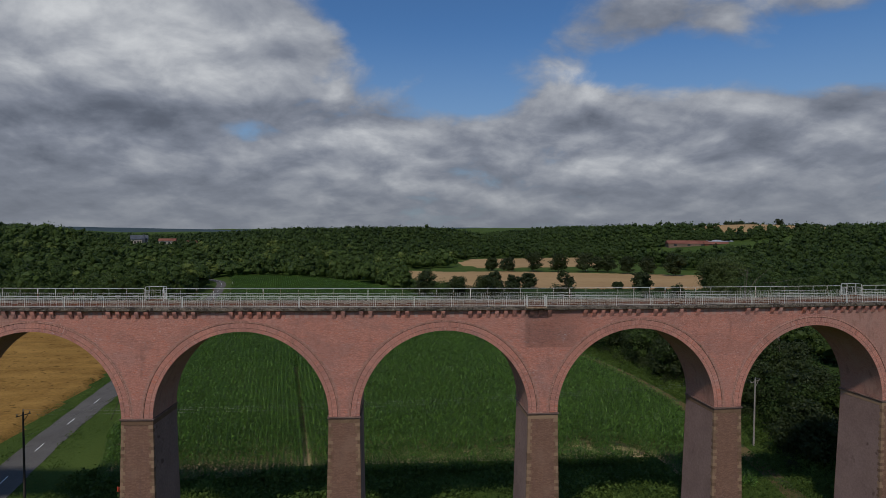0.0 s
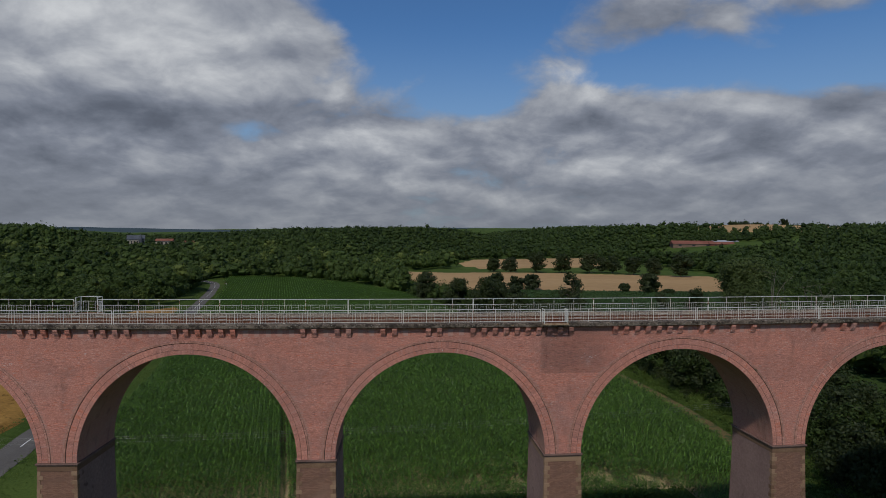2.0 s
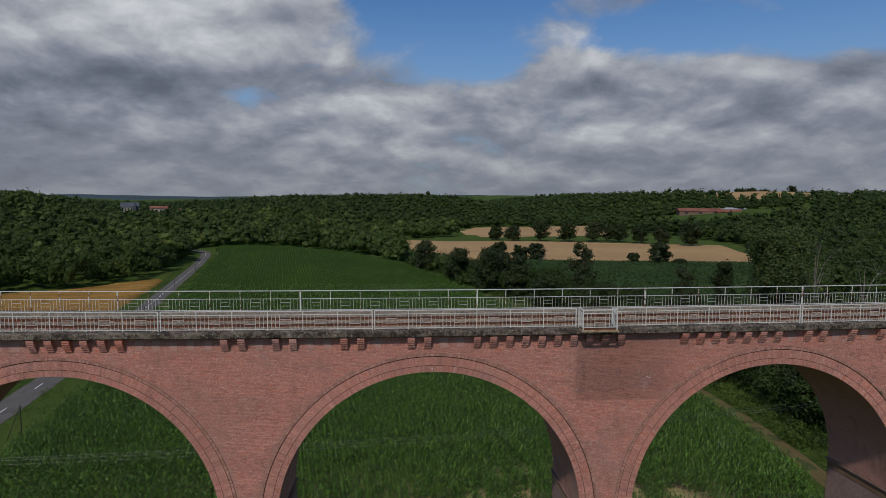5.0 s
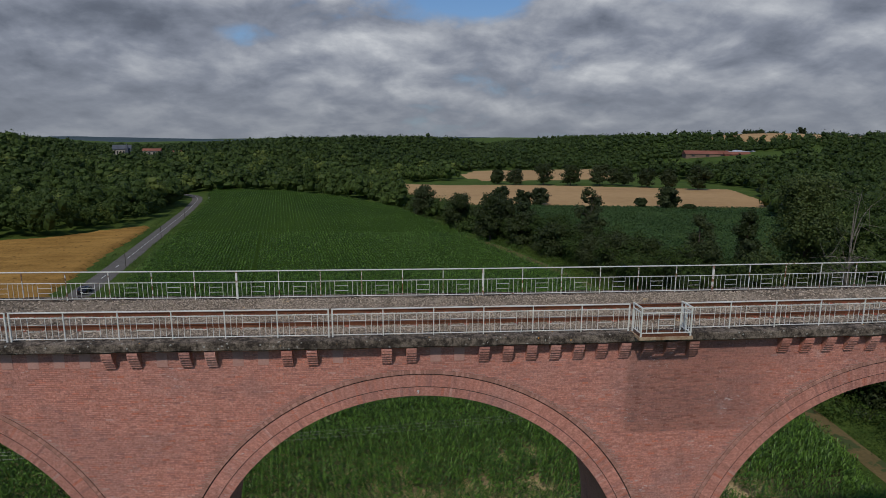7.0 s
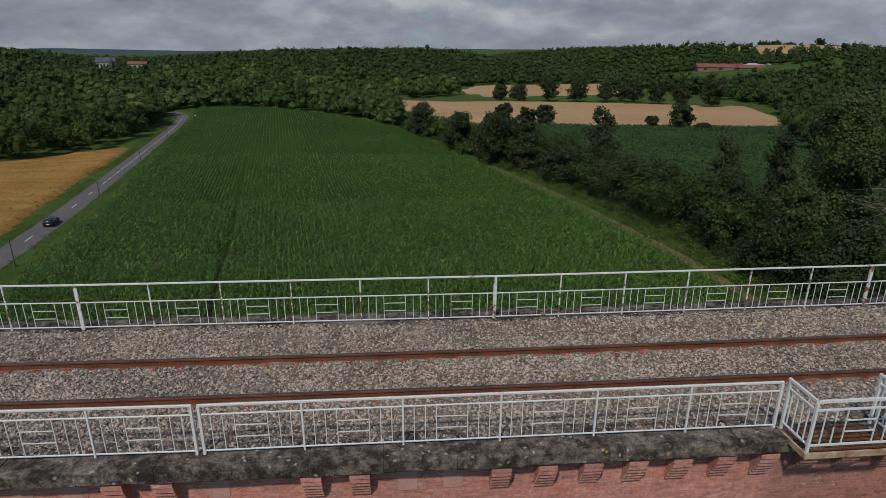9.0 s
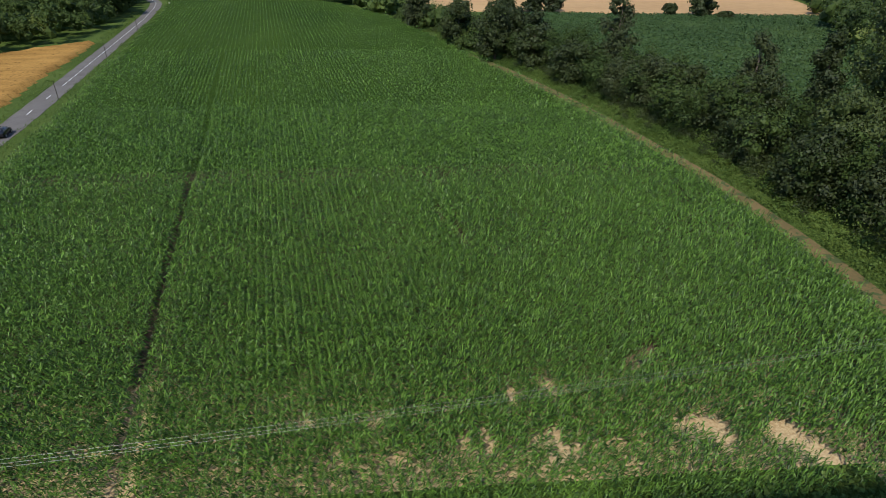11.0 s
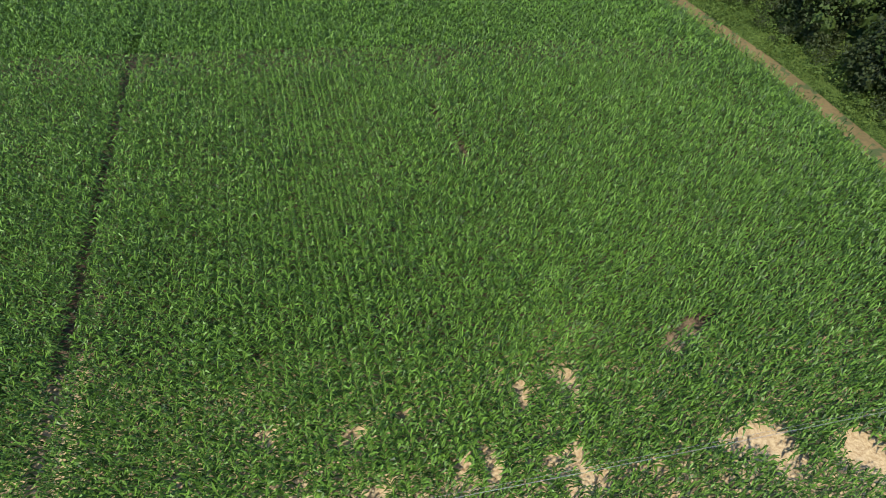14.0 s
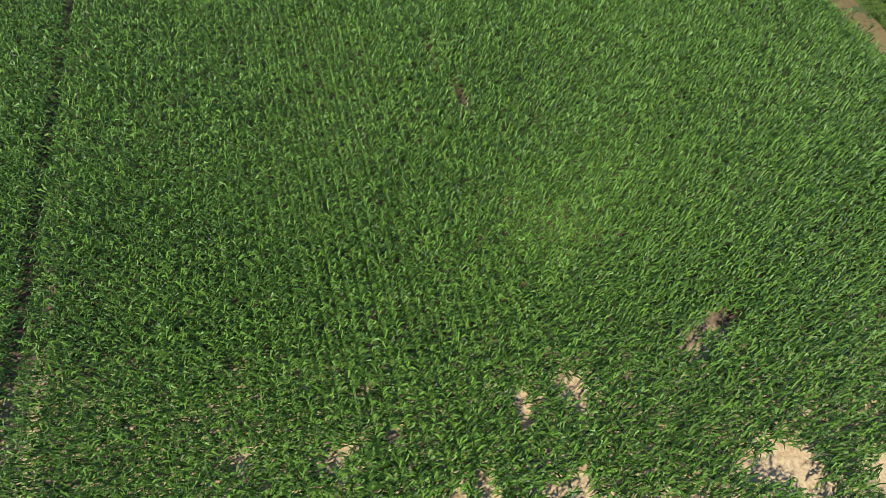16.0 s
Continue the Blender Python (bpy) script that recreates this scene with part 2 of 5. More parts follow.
def coping_material():
    """Old coping stone: dark mottled crust, pale lichen in ragged specks, a few rusty ones."""
    m, n, shader, place = material("weathered_coping")
    grain = n.noise(place, 22.0, 6.0, 0.75)
    middle = n.noise(n.vec("ADD", place, (3, 9, 1)), 5.5, 5.0, 0.65)
    broad = n.noise(place, 1.1, 4.0, 0.6)
    t = n.math("ADD", n.math("MULTIPLY", middle, 0.6), n.math("MULTIPLY", broad, 0.4))
    colour = n.mix(n.band(t, 0.4, 0.62), (0.04, 0.031, 0.024), (0.215, 0.17, 0.13))
    colour = n.mix(n.band(grain, 0.35, 0.7), n.vec("MULTIPLY", colour, (0.6, 0.6, 0.6)), n.vec("MULTIPLY", colour, (1.5, 1.5, 1.5)))
    stirred = n.vec("ADD", place, n.vec("MULTIPLY", n.add("TexNoise", Vector=place, Scale=14.0, Detail=3.0).outputs[1], (0.09, 0.09, 0.09)))
    cells = n.add("TexVoronoi", Vector=stirred, Scale=7.0)
    tone = n.add("SeparateColor", Color=cells.outputs["Color"]).outputs
    lichen = n.math("MULTIPLY", n.band(cells.outputs["Distance"], 0.27, 0.15), n.band(tone[0], 0.62, 0.66))
    colour = n.mix(n.math("MULTIPLY", lichen, 0.7), colour, (0.40, 0.385, 0.34))
    rust = n.math("MULTIPLY", n.band(cells.outputs["Distance"], 0.3, 0.15), n.band(tone[1], 0.965, 0.97))
    colour = n.mix(rust, colour, (0.45, 0.22, 0.04))
    n.put(shader.inputs["Base Color"], colour)
    shader.inputs["Roughness"].default_value = 0.95
    shader.inputs["Specular IOR Level"].default_value = 0.1
    relief(n, shader, n.math("ADD", grain, middle), 0.9, 0.025)
    return m


def rail_paint(name, clean):
    m, n, shader, place = material(name)
    rust = n.noise(n.vec("ADD", place, (2, 8, 1)), 3.5, 5.0, 0.7)
    grain = n.noise(place, 40.0, 3.0)
    colour = n.mix(n.band(grain, 0.3, 0.7), (0.56, 0.55, 0.49), (0.71, 0.69, 0.62))
    colour = n.mix(n.band(rust, clean, clean + 0.05), colour, (0.20, 0.085, 0.04))
    n.put(shader.inputs["Base Color"], colour)
    shader.inputs["Roughness"].default_value = 0.55
    return m


def leaf_material(name, dark, light, rough=0.55, shine=0.35, through=0.25, vary=1.0, world_scale=0.03):
    """Leaves: tone by leaf and by broad drifts over the ground, some light passing through."""
    m, n, shader, place = material(name)
    own = n.add("NewGeometry").outputs["Random Per Island"]
    drift = n.noise(place, world_scale, 4.0, 0.55)
    t = n.math("ADD", n.math("MULTIPLY", own, 0.5 * vary), n.math("MULTIPLY", n.band(drift, 0.3, 0.7), 1 - 0.5 * vary))
    colour = n.mix(t, dark, light)
    n.put(shader.inputs["Base Color"], colour)
    shader.inputs["Roughness"].default_value = rough
    shader.inputs["Specular IOR Level"].default_value = shine
    if through:
        tl = n.add("BsdfTranslucent", Color=n.mix(0.5, colour, light))
        both = n.add("MixShader", Fac=through)
        n.put(both.inputs[1], shader.outputs[0])
        n.put(both.inputs[2], tl.outputs[0])
        n.put(m.node_tree.nodes["Material Output"].inputs[0], both.outputs[0])
    return m


def forest_material(name, dark, light, yellow):
    """Far woodland: each tree its own green, every leaf clump a little different."""
    m, n, shader, place = material(name)
    # holds each tree's random green and the cloud shadow on the far slopes
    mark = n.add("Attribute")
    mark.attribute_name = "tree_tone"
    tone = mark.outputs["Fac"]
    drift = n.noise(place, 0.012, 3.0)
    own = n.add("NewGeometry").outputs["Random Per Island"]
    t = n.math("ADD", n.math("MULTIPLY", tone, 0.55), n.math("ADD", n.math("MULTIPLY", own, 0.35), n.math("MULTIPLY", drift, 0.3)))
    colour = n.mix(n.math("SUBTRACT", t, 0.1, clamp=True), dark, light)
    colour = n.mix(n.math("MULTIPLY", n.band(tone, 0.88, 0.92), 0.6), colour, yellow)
    n.put(shader.inputs["Base Color"], colour)
    shader.inputs["Roughness"].default_value = 0.6
    shader.inputs["Specular IOR Level"].default_value = 0.15
    tl = n.add("BsdfTranslucent", Color=colour)
    both = n.add("MixShader", Fac=0.2)
    n.put(both.inputs[1], shader.outputs[0])
    n.put(both.inputs[2], tl.outputs[0])
    n.put(m.node_tree.nodes["Material Output"].inputs[0], both.outputs[0])
    return m


BRICK = brick_material("laid_brick")
FLANK = surface("rendered_pier_flank", (0.20, 0.125, 0.105), (0.33, 0.215, 0.18), 5.0, 0.4, 0.95, 0.35, 0.01, spots=((0.14, 0.085, 0.068), 0.5, 0.36))
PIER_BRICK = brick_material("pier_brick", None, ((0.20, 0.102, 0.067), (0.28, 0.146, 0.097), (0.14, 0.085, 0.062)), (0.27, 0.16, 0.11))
RING = brick_material("soffit_brick", "uv")
PIECE = piece_brick_material()
STONE = surface("quoin_stone", (0.16, 0.092, 0.056), (0.31, 0.195, 0.12), 14, 1.5, 0.9, 0.5, vary=0.5)
PLASTER = surface("mortar_patch", (0.39, 0.205, 0.165), (0.50, 0.285, 0.23), 16, 2, 0.95, 0.4)
HOOD = surface("weathered_header_brick", (0.33, 0.162, 0.12), (0.52, 0.262, 0.2), 9, 1.1, 0.95, 0.5, vary=0.3, island=0.5, spots=((0.13, 0.095, 0.055), 0.8, 0.33))
IMPOST = surface("impost_brick", (0.10, 0.06, 0.05), (0.24, 0.15, 0.12), 10, 1.2, 0.9, 0.5)
JOINT = surface("dark_joint", (0.05, 0.03, 0.025), (0.12, 0.07, 0.055), 12, 1.5, 0.95, 0.4)
COPING = coping_material()
PAINT = rail_paint("chalky_white_paint", 0.64)
RUSTY_PAINT = rail_paint("flaking_white_paint", 0.5)
RUSTED = surface("rusted_steel", (0.075, 0.027, 0.013), (0.20, 0.076, 0.036), 20, 2, 0.8, 0.4, 0.004)
WORN = surface("worn_rail_head", (0.09, 0.07, 0.065), (0.16, 0.13, 0.12), 30, 1, 0.45, 0.1, 0.002, metal=0.7)
CLIP = surface("red_rusty_clip", (0.2, 0.048, 0.028), (0.38, 0.11, 0.065), 30, 3, 0.8, 0.2, 0.004, vary=0.5)
SLEEPER = surface("grey_concrete", (0.2, 0.17, 0.14), (0.36, 0.31, 0.26), 20, 2, 0.9, 0.4)
BALLAST = surface("crushed_stone", (0.13, 0.10, 0.074), (0.46, 0.37, 0.28), 14, 0.7, 0.9, 0.5, 0.01, island=0.5, spots=((0.5, 0.36, 0.2), 1.5, 0.34))
BED = surface("ballast_bed", (0.06, 0.047, 0.035), (0.42, 0.335, 0.25), 26, 1.0, 0.95, 1.0, 0.05)
GALV = surface("rusty_grating", (0.2, 0.085, 0.032), (0.52, 0.41, 0.27), 9, 3, 0.8, 0.3)
GRASS = surface("meadow_grass", (0.026, 0.052, 0.009), (0.09, 0.124, 0.028), 3.0, 0.06, 0.95, 0.6, 0.1, spots=((0.13, 0.115, 0.05), 0.12, 0.33), spec=0.05)
DISTANCE = surface("haze_blue_distance", (0.045, 0.065, 0.075), (0.075, 0.1, 0.11), 0.02, 0.004, 0.95, 0.0, spec=0.0)
SOIL = soil_material()
PATH_DIRT = surface("trodden_path", (0.085, 0.066, 0.024), (0.175, 0.122, 0.05), 2.5, 0.2, 0.95, 0.4, 0.04, spots=((0.055, 0.07, 0.022), 0.5, 0.47))
ASPHALT = surface("grey_asphalt", (0.092, 0.083, 0.074), (0.15, 0.136, 0.122), 6.0, 0.25, 0.9, 0.3, 0.01, spots=((0.10, 0.09, 0.08), 0.4, 0.4), spec=0.05)
MARKING = surface("road_paint", (0.55, 0.55, 0.53), (0.75, 0.75, 0.72), 8, 1, 0.7, 0.1)
WHEAT = surface("ripe_wheat", (0.16, 0.08, 0.018), (0.42, 0.235, 0.065), 3.0, 0.2, 0.95, 0.8, 0.25, stretch=(0.45, 1.2, 1), spots=((0.15, 0.08, 0.02), 0.7, 0.4), spec=0.05)
STUBBLE = surface("cut_wheat", (0.29, 0.172, 0.072), (0.45, 0.285, 0.13), 0.6, 0.03, 0.95, 0.3, 0.1, stretch=(0.4, 1, 1))
CORN = leaf_material("maize_leaf", (0.005, 0.021, 0.002), (0.114, 0.214, 0.027), 0.47, 0.22, 0.06, 1.8, 0.05)
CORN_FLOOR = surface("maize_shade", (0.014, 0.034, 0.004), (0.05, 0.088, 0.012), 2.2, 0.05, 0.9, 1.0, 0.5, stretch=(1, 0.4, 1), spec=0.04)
CROP = surface("low_green_crop", (0.02, 0.042, 0.010), (0.064, 0.098, 0.026), 0.8, 0.05, 0.9, 1.0, 0.8, spec=0.04)
WOODS = forest_material("woodland", (0.011, 0.024, 0.005), (0.082, 0.12, 0.025), (0.15, 0.175, 0.04))
CROP_LEAF = leaf_material("crop_leaf", (0.022, 0.05, 0.014), (0.066, 0.112, 0.034), 0.6, 0.2, 0.15, 1.2)
LEAF_A = leaf_material("hedge_leaf", (0.013, 0.022, 0.005), (0.046, 0.062, 0.014), 0.6, 0.25, 0.2, 1.0)
LEAF_B = leaf_material("willow_leaf", (0.028, 0.044, 0.01), (0.105, 0.135, 0.033), 0.6, 0.25, 0.25, 1.0)
LEAF_C = leaf_material("grey_green_leaf", (0.016, 0.025, 0.007), (0.052, 0.066, 0.019), 0.6, 0.25, 0.2, 1.0)
WEED = leaf_material("verge_weeds", (0.03, 0.062, 0.009), (0.115, 0.165, 0.03), 0.7, 0.2, 0.25, 1.0, 0.1)
BARK = surface("bark", (0.06, 0.045, 0.035), (0.16, 0.125, 0.1), 8, 1, 0.95, 0.6, 0.03, stretch=(1, 1, 0.3))
DEADWOOD = surface("bare_wood", (0.11, 0.095, 0.075), (0.24, 0.205, 0.165), 8, 1, 0.9, 0.4, 0.02)
POLEWOOD = surface("pole_concrete", (0.2, 0.17, 0.14), (0.36, 0.32, 0.28), 6, 0.8, 0.85, 0.3)
DARKPOLE = surface("tarred_pole", (0.03, 0.025, 0.02), (0.08, 0.065, 0.05), 6, 0.8, 0.85, 0.3)
WIRE = surface("bare_wire", (0.2, 0.2, 0.19), (0.32, 0.32, 0.3), 5, 1, 0.5, 0.0, metal=0.5)
ROOF = surface("clay_roof", (0.14, 0.05, 0.034), (0.26, 0.105, 0.07), 1.5, 0.1, 0.9, 0.3)
SLATE = surface("slate_roof", (0.05, 0.056, 0.066), (0.11, 0.116, 0.13), 1.5, 0.2, 0.6, 0.3)
SHEET = surface("grey_sheet_roof", (0.25, 0.26, 0.28), (0.42, 0.43, 0.45), 1.0, 0.1, 0.6, 0.2)
BARNWALL = surface("brown_barn_wall", (0.13, 0.085, 0.06), (0.25, 0.17, 0.12), 1.0, 0.1, 0.9, 0.2)
RENDERED = surface("pale_rendered_wall", (0.34, 0.29, 0.22), (0.48, 0.42, 0.34), 1.0, 0.1, 0.9, 0.2)
DARKGLASS = surface("dark_opening", (0.01, 0.01, 0.012), (0.03, 0.03, 0.035), 1, 0.1, 0.3, 0.0, spec=0.5)
CARPAINT = surface("black_car_paint", (0.008, 0.008, 0.01), (0.014, 0.014, 0.017), 40, 1, 0.2, 0.0, spec=0.6)
ORANGE = surface("orange_red_paint", (0.5, 0.06, 0.03), (0.62, 0.1, 0.05), 20, 1, 0.5, 0.0)
TYRE = surface("tyre_rubber", (0.012, 0.012, 0.012), (0.03, 0.03, 0.03), 30, 2, 0.9, 0.2)
ALLOY = surface("alloy", (0.35, 0.35, 0.36), (0.5, 0.5, 0.52), 20, 1, 0.35, 0.0, metal=0.9)
REDLAMP = surface("red_lamp", (0.3, 0.01, 0.01), (0.45, 0.02, 0.02), 20, 1, 0.3, 0.0)

# ---- mesh helpers ----
RNG = np.random.default_rng(7)


def fast_mesh(name, verts, faces, mat, smooth=False):
    """A mesh from arrays: verts (n, 3), faces (m, k) of one size."""
    verts, faces = np.asarray(verts, np.float32), np.asarray(faces, np.int32)
    me = bpy.data.meshes.new(name)
    me.vertices.add(len(verts))
    me.vertices.foreach_set("co", verts.ravel())
    m, k = faces.shape
    me.loops.add(m * k)
    me.loops.foreach_set("vertex_index", faces.ravel())
    me.polygons.add(m)
    me.polygons.foreach_set("loop_start", np.arange(0, m * k, k, dtype=np.int32))
    me.update(calc_edges=True)
    me.polygons.foreach_set("use_smooth", np.full(m, smooth))
    me.materials.append(mat)
    return me


def bm_mesh(name, bm, mat, smooth=False):
    me = bpy.data.meshes.new(name)
    bm.normal_update()
    bm.to_mesh(me)
    bm.free()
    me.materials.append(mat)
    if smooth:
        for p in me.polygons:
            p.use_smooth = True
    return me


def part(name, shape, mat, parent, label="", kind=""):
    """One mesh object under a thing or a part, from a bmesh or a mesh."""
    me = shape if isinstance(shape, bpy.types.Mesh) else bm_mesh(name, shape, mat)
    ob = new(name, me)
    ob.parent = parent
    return tagged(ob, label, kind=kind)


def thing(name, place, label, category, group="", kind=""):
    ob = new(name)
    ob.location = place
    ob.empty_display_size = 0.2
    return tagged(ob, label, category, group, kind)


def solid(name, me, label, category, group="", kind=""):
    return tagged(new(name, me), label, category, group, kind)


def add_box(bm, x0, x1, y0, y1, z0, z1, bevel=0.0, turn=None):
    m = Matrix.LocRotScale(((x0 + x1) / 2, (y0 + y1) / 2, (z0 + z1) / 2), None, (x1 - x0, y1 - y0, z1 - z0))
    made = bmesh.ops.create_cube(bm, size=1, matrix=m if turn is None else turn @ m)
    if bevel:
        edges = {e for v in made["verts"] for e in v.link_edges}
        bmesh.ops.bevel(bm, geom=list(edges), offset=bevel, segments=1, affect="EDGES")
    return bm


def box(*args, **kw):
    return add_box(bmesh.new(), *args, **kw)


def add_rod(bm, a, b, r0, r1=None, sides=8):
    """A tapered rod from a to b."""
    a, b = Vector(a), Vector(b)
    r1 = r0 if r1 is None else r1
    turn = (b - a).to_track_quat("Z", "Y").to_matrix()
    rings = []
    for c, r in ((a, r0), (b, r1)):
        rings.append([bm.verts.new(c + turn @ Vector((r * math.cos(k * math.tau / sides), r * math.sin(k * math.tau / sides), 0))) for k in range(sides)])
    for k in range(sides):
        bm.faces.new((rings[0][k], rings[0][(k + 1) % sides], rings[1][(k + 1) % sides], rings[1][k]))
    bm.faces.new(rings[1])
    bm.faces.new(rings[0][::-1])
    return bm


def rod(*args, **kw):
    return add_rod(bmesh.new(), *args, **kw)


def smooth_step(t):
    t = np.clip(t, 0, 1)
    return t * t * (3 - 2 * t)


def lattice(x, y, seed):
    """Cheap smooth value noise on the plan, 0 to 1."""
    def corner(i, j):
        v = np.sin(i * 127.1 + j * 311.7 + seed * 74.7) * 43758.5453
        return v - np.floor(v)
    i, j = np.floor(x), np.floor(y)
    u, v = smooth_step(x - i), smooth_step(y - j)
    return (corner(i, j) * (1 - u) + corner(i + 1, j) * u) * (1 - v) + (corner(i, j + 1) * (1 - u) + corner(i + 1, j + 1) * u) * v


# ---- the lie of the land: a flat valley floor between wooded rises ----
def left_edge(y):
    return np.interp(y, (-512.5, 50.5, 163.1, 188.7, 246.7, 293.6, 340.5, 400.2, 477, 596.4, 767), (-367.1, -341.5, -108.6, -91.5, -101.8, -117.2, -88.9, -7.6, 35.2, 78, 214.9))


def right_edge(y):
    return np.interp(y, (-512.5, 40, 80, 107, 128, 172, 228, 253, 327.7, 545.2, 647.6, 767), (146.5, 95, 93, 99, 108, 133, 165, 180, 219.2, 210.7, 180.7, 103.7))


def ground_height(x, y):
    x, y = np.asarray(x, float), np.asarray(y, float)
    aside = x / np.maximum(y + 8, 60)
    tall = np.interp(aside, (-1.2, -0.62, -0.56, -0.5, -0.41, -0.34, -0.2, 0.1), (21.5, 19.7, 15.0, 7.5, 3.5, 8.0, 16.3, 22.3))
    left = tall * smooth_step((left_edge(y) - x) / 197)
    right = np.interp(aside, (0.1, 0.35, 0.5, 0.9), (23, 25.5, 25, 25.5)) * smooth_step((x - right_edge(y)) / 290)
    h = np.maximum(left, right)
    h = h + 13 * np.exp(-(((x - 570) / 150) ** 2 + ((y - 815) / 90) ** 2))
    far = smooth_step((np.hypot(x, y) - 770) / 1500)
    gap = np.exp(-(((aside + 0.44) / 0.08) ** 2)) * smooth_step((y - 250) / 300)
    h = h * (1 - 0.5 * gap) + far * (lattice(x / 700, y / 700, 3) - 0.5) * 26 * (1 - gap)
    return h + smooth_step(h / 6) * (lattice(x / 60, y / 60, 5) - 0.5) * 4


def build_ground():
    def steps(lo, hi, fine, coarse, a, b):
        out, v = [], lo
        while v < hi:
            out.append(v)
            v += fine if a <= v < b else coarse * (1 + max(0, max(a - v, v - b) - 200) / 500)
        return np.array(out + [hi])
    xs, ys = steps(-5000, 5000, 9.0, 30.0, -220, 320), steps(-900, 5000, 9.0, 30.0, -20, 460)
    gx, gy = np.meshgrid(xs, ys)
    v = np.stack([gx, gy, ground_height(gx, gy)], -1).reshape(-1, 3)
    nx, ny = len(xs), len(ys)
    i = (np.arange(ny - 1)[:, None] * nx + np.arange(nx - 1)[None]).ravel()
    f = np.stack([i, i + 1, i + nx + 1, i + nx], -1)
    solid("ground", fast_mesh("ground", v, f, GRASS, True), "green meadow and verge grass over the valley floor", "ground", kind="structure")


build_ground()


def build_backdrop():
    """Low hills on the horizon, all round the view, air haze put into their blue."""
    a = np.radians(np.arange(-70, 80.1, 0.25))
    rows = []
    for reach, lift in ((3300, -40), (3300, 4), (3600, 20), (3900, 33)):
        z = lift - 7 + 30 * (lattice(np.degrees(a) / 7, a * 0 + reach / 97, 41) - 0.5) + 5 * (lattice(np.degrees(a) / 1.6, a * 0 + reach / 31, 43) - 0.5)
        rows.append(np.stack([reach * np.sin(a), reach * np.cos(a), z], -1))
    n = len(a)
    f = np.concatenate([np.stack([np.arange(n - 1) + k * n, np.arange(1, n) + k * n, np.arange(1, n) + (k + 1) * n, np.arange(n - 1) + (k + 1) * n], -1) for k in range(3)])
    solid("backdrop", fast_mesh("backdrop", np.concatenate(rows), f, DISTANCE, True), "low hills on the far horizon, coloured blue-grey for the haze", "hills", kind="structure")


build_backdrop()


def strip(name, line, width, mat, label, category, z=0.02, step=3.0):
    """A ribbon of the given width along a bent line on the plan."""
    line = np.array(line, float)
    seg = np.r_[0, np.cumsum(np.hypot(*np.diff(line, axis=0).T))]
    s = np.arange(0, seg[-1], step)
    t = s / seg[-1]
    c = np.stack([np.interp(s, seg, line[:, 0]), np.interp(s, seg, line[:, 1])], -1)
    for _ in range(6):
        c[1:-1] = (c[:-2] + 2 * c[1:-1] + c[2:]) / 4
    d = np.gradient(c, axis=0)
    d /= np.hypot(*d.T)[:, None]
    side = np.stack([d[:, 1], -d[:, 0]], -1)
    w = width / 2 * (1 + 0.04 * np.sin(s * 0.7))
    cols = [c + side * (k * w)[:, None] for k in (-1, -0.5, 0, 0.5, 1)]
    v = np.concatenate([np.c_[q, np.full(len(q), z) + 0.03 * (1 - abs(k))] for q, k in zip(cols, (-1, -0.5, 0, 0.5, 1))])
    n = len(c)
    f = np.concatenate([np.stack([np.arange(n - 1) + k * n, np.arange(n - 1) + (k + 1) * n, np.arange(1, n) + (k + 1) * n, np.arange(1, n) + k * n], -1) for k in range(4)])
    ob = solid(name, fast_mesh(name, v, f[:, ::-1], mat, True), label, category, kind="structure")
    return ob, c, d


ROAD_LINE = [(-31.6, -222.5), (-38.4, -51.9), (-43.0, -0.7), (-46.1, 18.1), (-49.7, 35.1), (-53.3, 62.4), (-56.8, 88), (-59.9, 106.8), (-65.4, 135.8), (-71.4, 166.5), (-77, 195.5), (-85.1, 236.4), (-93.2, 270.6), (-98.4, 287.6), (-105.2, 299.6), (-118.9, 311.5), (-144.6, 320)]
road, road_c, road_d = strip("road", ROAD_LINE, 4.7, ASPHALT, "grey asphalt country road between grass verges", "road", 0.05)
PATH_LINE = [(40.3, -34.8), (43.7, -0.7), (47.6, 18.9), (49.2, 33.4), (50.4, 45.4), (49.9, 57.3), (49, 71), (45, 91.4), (39.4, 117), (32.6, 141.8), (22.3, 169), (10.3, 204), (0, 233.9), (-16.2, 265.4)]
path, path_c, path_d = strip("path", PATH_LINE, 2.3, PATH_DIRT, "worn dirt track along the maize field", "path", 0.03)


def build_markings():
    s, far = 0.0, np.r_[0, np.cumsum(np.hypot(*np.diff(road_c, axis=0).T))]
    mesh_long = box(-0.07, 0.07, -1.45, 1.45, -0.004, 0.004)
    me = bm_mesh("road_marking", mesh_long, MARKING)
    while s < far[-1] - 8:
        p = np.array([np.interp(s, far, road_c[:, k]) for k in (0, 1)])
        q = np.array([np.interp(s + 1, far, road_c[:, k]) for k in (0, 1)])
        ang = math.degrees(math.atan2(-(q - p)[0], (q - p)[1]))
        if p[1] > 20:
            ob = part("road_marking", me, MARKING, road)
            ob.matrix_local = pose(p[0], p[1], 0.088, 0, 0, ang)
        s += 11.2 if p[1] < 128 else 4.6


build_markings()


